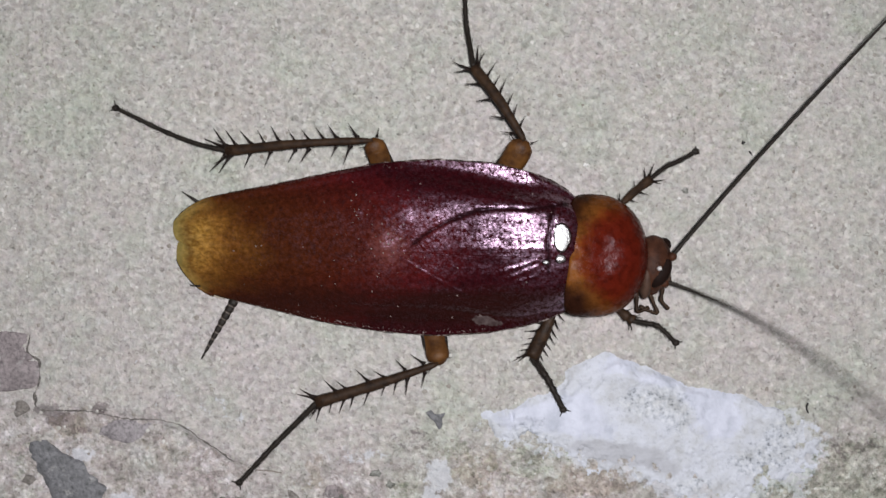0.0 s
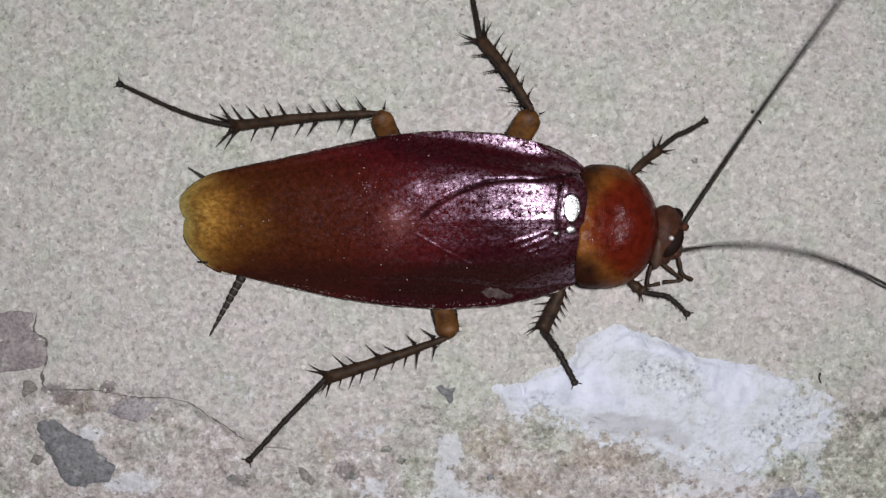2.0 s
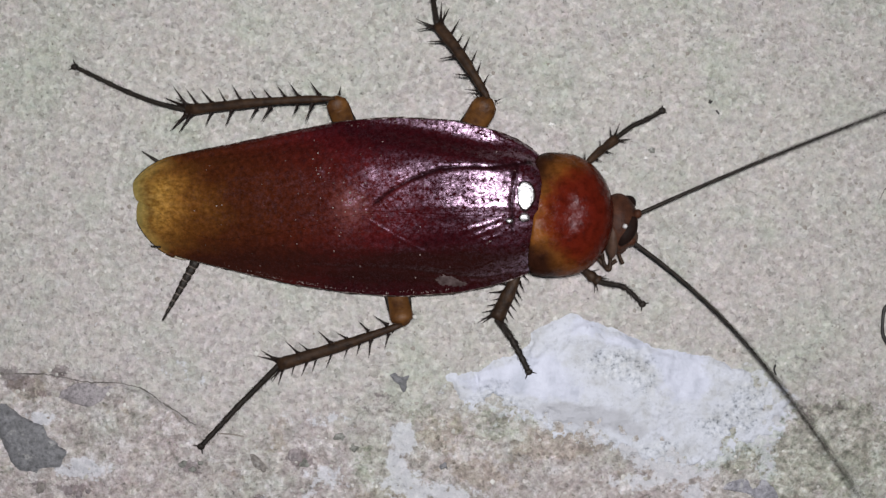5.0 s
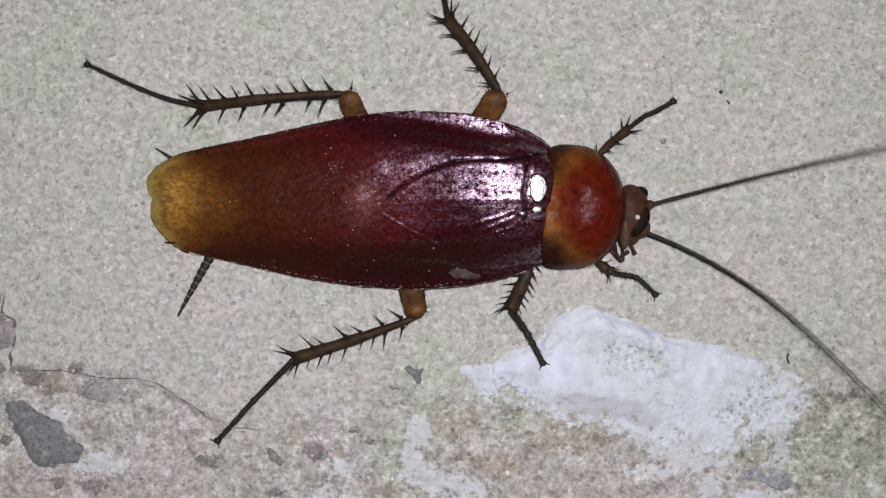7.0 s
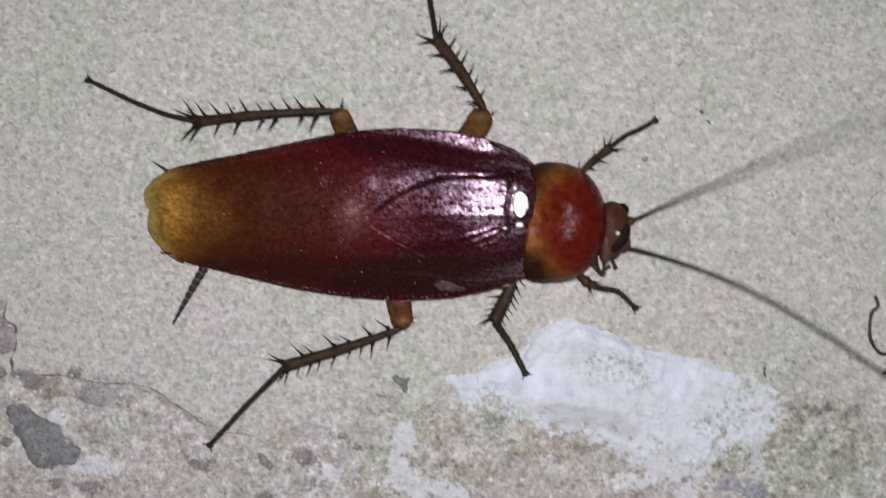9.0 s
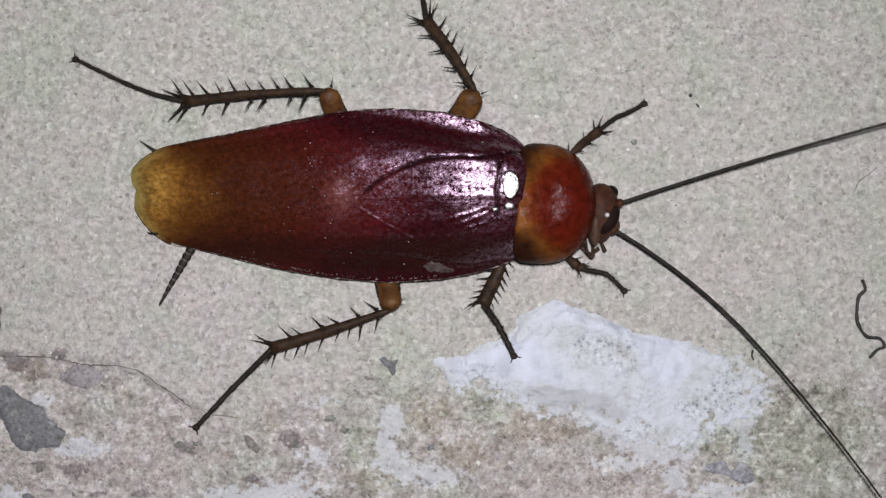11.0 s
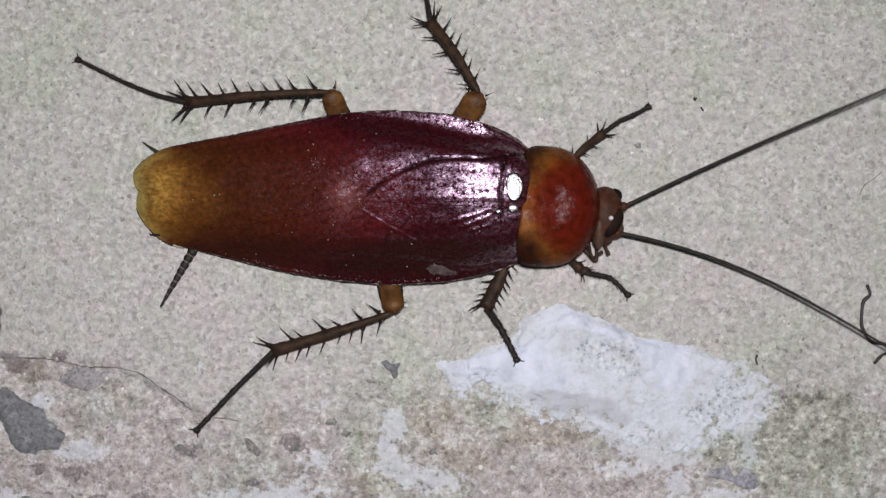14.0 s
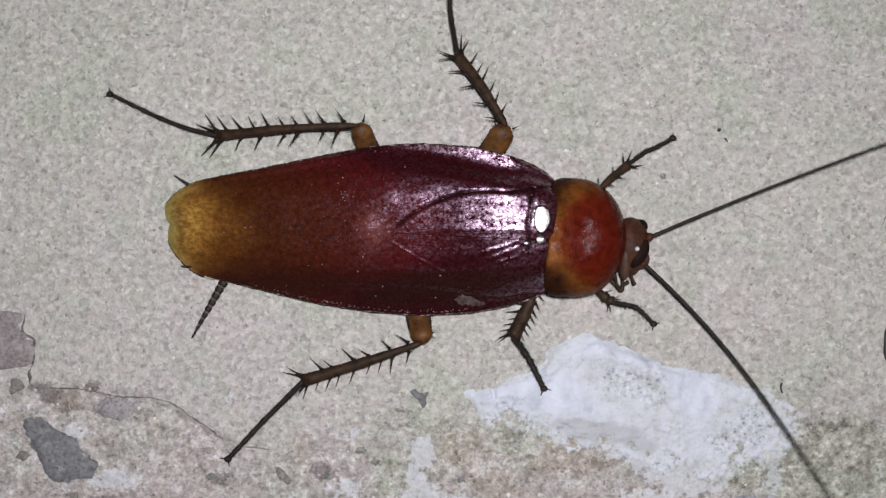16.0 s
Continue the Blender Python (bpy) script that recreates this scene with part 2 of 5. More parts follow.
    seam = tree.nodes.new("ShaderNodeAttribute")
    seam.attribute_name = "suture"
    col = mix(tree, calc(tree, "MULTIPLY", seam.outputs["Fac"], 0.85), col, (0.009, 0.003, 0.004))
    tree.links.new(col, bsdf.inputs["Base Color"])
    plates = node(tree, "ShaderNodeTexVoronoi", Scale=4.6, Randomness=1.0)
    plates.feature = "DISTANCE_TO_EDGE"
    tree.links.new(coords(tree, (0.8, 1.15, 1)), plates.inputs["Vector"])
    seams = ramp(tree, plates.outputs["Distance"], [(0.02, grey(0.30)), (0.10, grey(1.0))])
    sheen = ramp(tree, noise_tex(tree, vec, 3.3, 5, 0.75), [(0.42, grey(0.0)), (0.48, grey(0.55)), (0.56, grey(1.15))])
    length = node(tree, "ShaderNodeMapRange")
    length.inputs["From Min"].default_value, length.inputs["From Max"].default_value = -18.0, 10.0
    tree.links.new(sep.outputs["X"], length.inputs["Value"])
    dull_tip = ramp(tree, length.outputs["Result"], [(0.15, grey(0.22)), (0.42, grey(0.35)), (0.56, grey(0.6)), (0.66, grey(0.55)), (0.76, grey(0.50)), (0.84, grey(0.95)), (0.91, grey(2.2)), (1.0, grey(2.4))])
    dull_tip = calc(tree, "MULTIPLY", dull_tip, ramp(tree, noise_tex(tree, coords(tree, (0.45, 1.0, 1)), 0.8, 4, 0.7), [(0.36, grey(0.5)), (0.60, grey(1.35))]))
    tree.links.new(calc(tree, "MULTIPLY", calc(tree, "MULTIPLY", calc(tree, "MULTIPLY", seams, sheen), dull_tip), calc(tree, "SUBTRACT", 1.0, seam.outputs["Fac"], True)), bsdf.inputs["Specular IOR Level"])
    bsdf.inputs["Specular Tint"].default_value = (1.0, 0.69, 0.93, 1)
    veins = noise_tex(tree, coords(tree, (0.07, 2.0, 1)), 2.2, 3, 0.6)
    net = node(tree, "ShaderNodeTexVoronoi", Scale=5.0, Randomness=1.0)
    tree.links.new(coords(tree, (0.7, 1.15, 1)), net.inputs["Vector"])
    rough = ramp(tree, noise_tex(tree, vec, 4.0, 3, 0.65), [(0.3, grey(0.20)), (0.7, grey(0.42))])
    tree.links.new(rough, bsdf.inputs["Roughness"])
    first = bump(tree, bsdf, veins, 0.005)
    second = bump(tree, bsdf, net.outputs["Distance"], 0.008, first)
    bump(tree, bsdf, noise_tex(tree, vec, 4.2, 3, 0.6), 0.007, second)
    return mat


def shield_material():
    """Glossy dark red disc, orange band round it, brown-black rear corners."""
    mat, tree, bsdf = material("pronotum_shell")
    vec = coords(tree)
    sep = tree.nodes.new("ShaderNodeSeparateXYZ")
    tree.links.new(vec, sep.inputs["Vector"])
    wob = calc(tree, "MULTIPLY", calc(tree, "SUBTRACT", noise_tex(tree, vec, 0.75, 5, 0.65), 0.5), 1.15)
    dx = calc(tree, "MULTIPLY", calc(tree, "SUBTRACT", sep.outputs["X"], 13.1), 1 / 2.95)
    dy = calc(tree, "MULTIPLY", calc(tree, "SUBTRACT", sep.outputs["Y"], -0.62), 1 / 3.5)
    r = calc(tree, "SQRT", calc(tree, "ADD", calc(tree, "MULTIPLY", dx, dx), calc(tree, "MULTIPLY", dy, dy)))
    r = calc(tree, "MULTIPLY", calc(tree, "ADD", r, calc(tree, "MULTIPLY", wob, 0.55)), 0.7)
    rear = tree.nodes.new("ShaderNodeMapRange")
    rear.inputs["From Min"].default_value, rear.inputs["From Max"].default_value = 11.0, 14.4
    tree.links.new(sep.outputs["X"], rear.inputs["Value"])
    inside = ramp(tree, r, [(0.0, (0.080, 0.0074, 0.0042)), (0.50, (0.094, 0.0098, 0.0042)), (0.62, (0.130, 0.026, 0.006)), (0.74, (0.190, 0.064, 0.012)), (0.90, (0.150, 0.052, 0.011)), (1.0, (0.055, 0.020, 0.007))])
    front = ramp(tree, r, [(0.0, (0.080, 0.0074, 0.0042)), (0.60, (0.086, 0.010, 0.0042)), (0.76, (0.088, 0.016, 0.0055))])
    col = mix(tree, rear.outputs["Result"], inside, front)
    side = calc(tree, "ABSOLUTE", calc(tree, "MULTIPLY", calc(tree, "ADD", sep.outputs["Y"], 0.75), 1 / 4.45))
    side = calc(tree, "ADD", side, calc(tree, "MULTIPLY", wob, 0.30))
    corner = ramp(tree, side, [(0.30, grey(0)), (0.62, grey(1))])
    back = node(tree, "ShaderNodeMapRange")
    back.inputs["From Min"].default_value, back.inputs["From Max"].default_value = 12.0, 10.2
    tree.links.new(calc(tree, "ADD", calc(tree, "ADD", sep.outputs["X"], calc(tree, "MULTIPLY", wob, 0.8)), calc(tree, "MULTIPLY", sep.outputs["Y"], 0.07)), back.inputs["Value"])
    corner = calc(tree, "MULTIPLY", corner, back.outputs["Result"])
    col = mix(tree, corner, col, (0.026, 0.009, 0.005))
    grain_of = ramp(tree, noise_tex(tree, vec, 1.6, 4, 0.7), [(0.34, grey(0.58)), (0.5, grey(0.88)), (0.66, grey(1.08))])
    col = mix(tree, 1.0, col, grain_of, "MULTIPLY")
    tree.links.new(col, bsdf.inputs["Base Color"])
    tree.links.new(ramp(tree, noise_tex(tree, vec, 1.8, 4, 0.65), [(0.42, grey(0.005)), (0.62, grey(0.07))]), bsdf.inputs["Specular IOR Level"])
    bsdf.inputs["Specular Tint"].default_value = (1.0, 0.80, 0.85, 1)
    tree.links.new(ramp(tree, noise_tex(tree, vec, 2.2, 3, 0.6), [(0.35, grey(0.36)), (0.62, grey(0.17))]), bsdf.inputs["Roughness"])
    bump(tree, bsdf, noise_tex(tree, vec, 4.0, 4, 0.6), 0.03)
    return mat


def chitin(name, dark, light, rough=0.4, scale=2.0, relief=0.03, gloss=0.5):
    mat, tree, bsdf = material(name)
    vec = coords(tree)
    col = ramp(tree, noise_tex(tree, vec, scale, 4, 0.6), [(0.3, dark), (0.7, light)])
    tree.links.new(col, bsdf.inputs["Base Color"])
    bsdf.inputs["Roughness"].default_value = rough
    bsdf.inputs["Specular IOR Level"].default_value = gloss
    bump(tree, bsdf, noise_tex(tree, vec, 6, 3), relief)
    return mat


def rim_material():
    """Dark horn caked with pale grit in short runs."""
    mat, tree, bsdf = material("gritty_rim")
    vec = coords(tree)
    grit = ramp(tree, noise_tex(tree, vec, 1.7, 5, 0.75), [(0.48, (0.016, 0.008, 0.005)), (0.55, (0.09, 0.06, 0.05)), (0.64, (0.34, 0.29, 0.27))])
    sep = tree.nodes.new("ShaderNodeSeparateXYZ")
    tree.links.new(vec, sep.inputs["Vector"])
    bare = node(tree, "ShaderNodeMapRange")
    bare.inputs["From Min"].default_value, bare.inputs["From Max"].default_value = -12.0, -15.5
    tree.links.new(sep.outputs["X"], bare.inputs["Value"])
    col = mix(tree, bare.outputs["Result"], grit, (0.022, 0.015, 0.006))
    tree.links.new(col, bsdf.inputs["Base Color"])
    bsdf.inputs["Roughness"].default_value = 0.6
    bsdf.inputs["Specular IOR Level"].default_value = 0.2
    return mat


CONCRETE = concrete_material()
PLASTER = plaster_material()
DARK_STONE = stone_material("dark_grey_stone", (0.10, 0.10, 0.102), (0.215, 0.212, 0.222), 1.8)
MAUVE_STONE = stone_material("mauve_stone", (0.17, 0.145, 0.145), (0.31, 0.265, 0.265))
PALE_MAUVE = stone_material("pale_mauve_stone", (0.21, 0.188, 0.192), (0.33, 0.30, 0.306), 1.0)
SLATE_CHIP = stone_material("slate_chip", (0.16, 0.155, 0.17), (0.36, 0.35, 0.38), 2.2)
MOSS_STONE = stone_material("moss_grey_stone", (0.10, 0.10, 0.085), (0.27, 0.27, 0.24), 2.2)
BROWN_CHIP = stone_material("brown_chip", (0.12, 0.105, 0.095), (0.25, 0.225, 0.20), 2.5)
PALE_GRAIN = stone_material("pale_quartz", (0.68, 0.66, 0.62), (0.9, 0.88, 0.85))
GREY_DUST = stone_material("grey_dust", (0.09, 0.055, 0.05), (0.26, 0.20, 0.185), 3.0)
SOIL = stone_material("dark_soil", (0.06, 0.053, 0.047), (0.21, 0.19, 0.17), 3.0)
BLACK_FIBRE = chitin("black_fibre", (0.010, 0.009, 0.008), (0.03, 0.027, 0.024), 0.6)
STRAW = chitin("dry_straw", (0.16, 0.135, 0.115), (0.27, 0.235, 0.205), 0.7)
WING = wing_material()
SHIELD = shield_material()
FEMUR = chitin("amber_chitin", (0.040, 0.014, 0.004), (0.132, 0.055, 0.014), 0.5, 1.2, 0.04, 0.2)
TIBIA = chitin("brown_chitin", (0.012, 0.006, 0.0035), (0.048, 0.025, 0.0125), 0.55, 1.8, 0.05, 0.2)
DARK_LEG = chitin("dark_chitin", (0.006, 0.0045, 0.0035), (0.026, 0.019, 0.014), 0.55, 3.0, 0.05, 0.22)
SPINE = chitin("spine_chitin", (0.007, 0.004, 0.003), (0.018, 0.010, 0.007), 0.55, 2.0, 0.02, 0.2)
HEAD = chitin("head_chitin", (0.026, 0.009, 0.005), (0.080, 0.030, 0.016), 0.55, 1.6, 0.05, 0.15)
COLLAR = chitin("tan_chitin", (0.038, 0.020, 0.013), (0.085, 0.047, 0.032), 0.6, 1.6, 0.03, 0.2)
EYE = chitin("eye_lens", (0.009, 0.005, 0.004), (0.018, 0.009, 0.007), 0.6, 2.0, 0.03, 0.05)
ANTENNA = chitin("antenna_chitin", (0.010, 0.008, 0.006), (0.034, 0.027, 0.022), 0.6, 4.0, 0.06, 0.15)
BELLY = chitin("belly_chitin", (0.06, 0.028, 0.014), (0.14, 0.07, 0.035), 0.45, 0.8)
SCUFF = chitin("pale_scuff", (0.03, 0.014, 0.013), (0.105, 0.075, 0.072), 0.5, 2.2)
PLATE = chitin("glassy_chitin", (0.012, 0.006, 0.006), (0.03, 0.014, 0.014), 0.26, 2.0, 0.02)
PLATE.node_tree.nodes["Principled BSDF"].inputs["Specular IOR Level"].default_value = 0.9
RIM = rim_material()
JOINT = chitin("joint_membrane", (0.05, 0.038, 0.030), (0.17, 0.14, 0.12), 0.6, 3.0, 0.02, 0.2)
PALE_SPOT = chitin("pale_spot", (0.55, 0.52, 0.50), (0.80, 0.78, 0.76), 0.3, 1.0)
FRINGE = chitin("pale_membrane", (0.34, 0.29, 0.22), (0.50, 0.44, 0.36), 0.5, 1.0)


# ---- mesh helpers, all in millimetres ----
def mesh(name, verts, faces, smooth=True):
    me = bpy.data.meshes.new(name)
    me.from_pydata((np.asarray(verts, float) * MM).tolist(), [], [tuple(map(int, f)) for f in faces])
    if smooth:
        me.polygons.foreach_set("use_smooth", [True] * len(me.polygons))
    me.update()
    return me


def thing(name, verts, faces, mat, label, category, group="", kind="", smooth=True):
    ob = new(name, mesh(name, verts, faces, smooth))
    ob.data.materials.append(mat)
    return tagged(ob, label, category, group, kind)


def part(name, verts, faces, mat, parent, label="", smooth=True):
    ob = new(name, mesh(name, verts, faces, smooth))
    ob.data.materials.append(mat)
    ob.parent = parent
    if label:
        ob["label"] = label
    return ob


def tube(points, radii, n=10, flat=1.0):
    """A closed tube along points; flat squeezes it in z."""
    p = np.asarray(points, float)
    rad = np.broadcast_to(np.asarray(radii, float), (len(p),))
    tang = np.gradient(p, axis=0)
    tang /= np.linalg.norm(tang, axis=1, keepdims=True)
    side = np.cross(tang, (0, 0, 1.0))
    bad = np.linalg.norm(side, axis=1) < 1e-6
    side[bad] = (0, 1, 0)
    side /= np.linalg.norm(side, axis=1, keepdims=True)
    up = np.cross(side, tang)
    ang = np.arange(n) * 2 * np.pi / n
    rings = p[:, None] + rad[:, None, None] * (np.cos(ang)[None, :, None] * side[:, None] + flat * np.sin(ang)[None, :, None] * up[:, None])
    verts = np.concatenate([rings.reshape(-1, 3), p[:1], p[-1:]])
    faces = []
    for i in range(len(p) - 1):
        for j in range(n):
            a, b = i * n + j, i * n + (j + 1) % n
            faces.append((a, b, b + n, a + n))
    first, last = len(verts) - 2, len(verts) - 1
    for j in range(n):
        faces.append((first, (j + 1) % n, j))
        faces.append((last, (len(p) - 1) * n + j, (len(p) - 1) * n + (j + 1) % n))
    return verts, faces


def curve_through(points, count):
    """A smooth line through a few points (Catmull-Rom)."""
    p = np.asarray(points, float)
    p = np.vstack([2 * p[0] - p[1], p, 2 * p[-1] - p[-2]])
    out = []
    for s in np.linspace(0, len(p) - 3 - 1e-9, count):
        i, u = int(s), s - int(s)
        a, b, c, d = p[i : i + 4]
        out.append(0.5 * (2 * b + (c - a) * u + (2 * a - 5 * b + 4 * c - d) * u * u + (3 * b - a - 3 * c + d) * u**3))
    return np.array(out)


def join(pieces):
    verts, faces, base = [], [], 0
    for v, f in pieces:
        verts.append(np.asarray(v))
        faces += [tuple(i + base for i in q) for q in f]
        base += len(v)
    return np.vstack(verts), faces


def value_noise(x, y, seed=0):
    """Smooth lattice noise between -1 and 1."""
    rng = np.random.default_rng(seed)
    table = rng.uniform(-1, 1, (256, 256))
    xi, yi = np.floor(x).astype(int), np.floor(y).astype(int)
    u, v = x - xi, y - yi
    u, v = u * u * (3 - 2 * u), v * v * (3 - 2 * v)
    pick = lambda a, b: table[a % 256, b % 256]  # noqa: E731
    return (pick(xi, yi) * (1 - u) + pick(xi + 1, yi) * u) * (1 - v) + (pick(xi, yi + 1) * (1 - u) + pick(xi + 1, yi + 1) * u) * v


def fractal(x, y, scale, seed=0, octaves=4):
    return sum(value_noise(x * scale * 2**k, y * scale * 2**k, seed + k) * 0.5**k for k in range(octaves))


def inside_by(x, y, outline):
    """How far points lie inside a closed outline (negative: outside)."""
    o = np.asarray(outline, float)
    best, cross = np.full(np.shape(x), 1e9), np.zeros(np.shape(x), bool)
    for (ax, ay), (bx, by) in zip(o, np.roll(o, -1, 0)):
        dx, dy = bx - ax, by - ay
        u = np.clip(((x - ax) * dx + (y - ay) * dy) / (dx * dx + dy * dy), 0, 1)
        best = np.minimum(best, np.hypot(x - ax - u * dx, y - ay - u * dy))
        if dy:
            cross ^= ((ay > y) != (by > y)) & (x < dx * (y - ay) / dy + ax)
    return np.where(cross, best, -best)


def line_distance(x, y, points):
    best = np.full(np.shape(x), 1e9)
    for (ax, ay), (bx, by) in zip(points[:-1], points[1:]):
        dx, dy = bx - ax, by - ay
        u = np.clip(((x - ax) * dx + (y - ay) * dy) / (dx * dx + dy * dy), 0, 1)
        best = np.minimum(best, np.hypot(x - ax - u * dx, y - ay - u * dy))
    return best


# ---- the concrete floor ----
SPALL_X = [-60, -32.6, -28.7, -24, -20.9, -18, -13, -8, -3, 1, 9, 16, 20, 26, 36, 60]
SPALL_Y = [-9.6, -9.9, -9.9, -10.4, -11.6, -13.6, -14.5, -13.5, -12.2, -12, -12.5, -15, -15.5, -12, -10.5, -9]


def spall(x, y):
    """1 where the top skin has flaked away."""
    line = np.interp(x, SPALL_X, SPALL_Y) + 0.45 * fractal(x, y, 0.5, 40)
    soft = np.where((x < -17) & (x > -33), 0.12, 1.1)
    return 1 / (1 + np.exp(-np.clip((line - y) / soft, -30, 30)))


def floor_height(x, y):
    near = np.exp(-((np.maximum(np.hypot(x, y) - 60, 0) / 40) ** 2))
    h = 0.05 * fractal(x, y, 0.9, 3) + 0.10 * fractal(x, y, 0.12, 9, 2) - 0.05
    h = h - 0.30 * spall(x, y) * (1 + 0.5 * fractal(x, y, 0.8, 21))
    return h * near


def blot(x, y, cx, cy, rx, ry):
    return np.exp(-(((x - cx) / rx) ** 2 + ((y - cy) / ry) ** 2))


# stains on the floor: centre, half widths, strength
TAN_SPOTS = [(-30.6, -10.9, 1.7, 1.0, 1), (-23.0, -12.6, 3.0, 1.0, 0.5), (10.1, -15.1, 2.0, 1.3, 1), (3.2, -17.2, 3.0, 1.5, 0.9), (7.1, -15.3, 1.7, 1.1, 0.8), (-4.2, -19.2, 2.2, 1.1, 0.8), (-14.6, -17.5, 2.6, 1.7, 0.3), (0.1, -14.4, 2.6, 1.5, 0.8), (-12.0, -14.6, 1.3, 2.2, 0.6), (15.8, -17.2, 3.9, 1.2, 0.25), (16.6, -20.5, 2.2, 1.3, 0.35)]
MAUVE_SPOTS = [(-31.0, -10.5, 1.7, 0.9, 0.85), (-28.0, -9.6, 0.7, 0.5, 1), (-32.2, -9.6, 1.0, 0.4, 0.8), (-4.6, -12.0, 2.4, 1.0, 0.45), (30.1, -12.3, 3.3, 0.9, 0.42), (28.4, -13.1, 1.3, 1.3, 0.3), (-10.1, -16.1, 1.0, 0.9, 0.9), (-18.5, -16.8, 1.2, 0.6, 1), (8.8, -21.3, 5.6, 0.4, 0.7), (-27.2, -18.4, 1.1, 0.4, 1), (-29.8, -18.0, 0.8, 0.3, 1), (-13.3, -19.2, 0.9, 0.4, 0.7), (27.1, -9.2, 2.6, 1.1, 0.4), (-21.6, -20.4, 1.3, 0.4, 0.9), (-25.2, -20.4, 0.9, 0.3, 0.7), (-29.4, -11.4, 1.2, 0.4, 0.5)]
PALE_SPOTS = [(15.2, -17.8, 3.2, 1.0, 0.6), (24.6, -13.4, 0.9, 1.2, 0.7), (22.6, -20.4, 2.4, 0.6, 0.7), (-29.6, -13.1, 1.5, 0.5, 1), (-26.5, -16.8, 2.0, 0.8, 1), (-2.5, -14.6, 1.1, 1.3, 0.8), (-2.9, -16.2, 1.0, 0.9, 0.65), (-8.1, -17.5, 1.4, 1.0, 0.8), (-10.3, -20.1, 2.8, 1.3, 0.7), (-2.5, -17.8, 2.2, 0.9, 0.7), (0.6, -19.0, 3.7, 0.9, 0.8), (-15.0, -20.5, 3.3, 0.9, 0.7), (-32.0, -20.4, 1.5, 0.7, 0.9), (19.5, -19.2, 1.0, 1.2, 0.9), (24.8, -15.9, 1.1, 2.4, 0.8), (-17.2, -10.2, 1.3, 1.0, 0.25), (-19.4, -9.6, 2.0, 0.9, 0.25), (23.1, -19.7, 2.0, 0.4, 0.8), (-8.5, -13.1, 2.6, 1.1, 0.5), (16.6, -15.5, 1.7, 0.9, 0.8)]
GREEN_SPOTS = [(30.0, -12.6, 3.2, 1.3, 0.6), (27.0, -14.6, 2.6, 2.0, 0.5), (20.8, -15.5, 2.0, 1.6, 1), (22.5, -15.3, 1.5, 1.7, 0.9), (29.9, -16.8, 4.1, 3.3, 0.6), (32.5, -14.4, 2.8, 2.4, 0.6), (3.2, -14.2, 2.8, 1.7, 0.55), (-5.3, -16.6, 1.0, 2.6, 0.6), (-34.1, -14.0, 1.5, 2.6, 0.6), (26.4, -17.9, 2.2, 2.6, 0.6), (-32.0, -16.8, 0.9, 0.9, 0.6), (-0.7, -12.7, 1.7, 0.9, 0.6), (6.2, -13.1, 2.6, 1.3, 0.4)]


def blots(x, y, rows):
    return sum(w * blot(x, y, cx, cy, rx, ry) for cx, cy, rx, ry, w in rows)


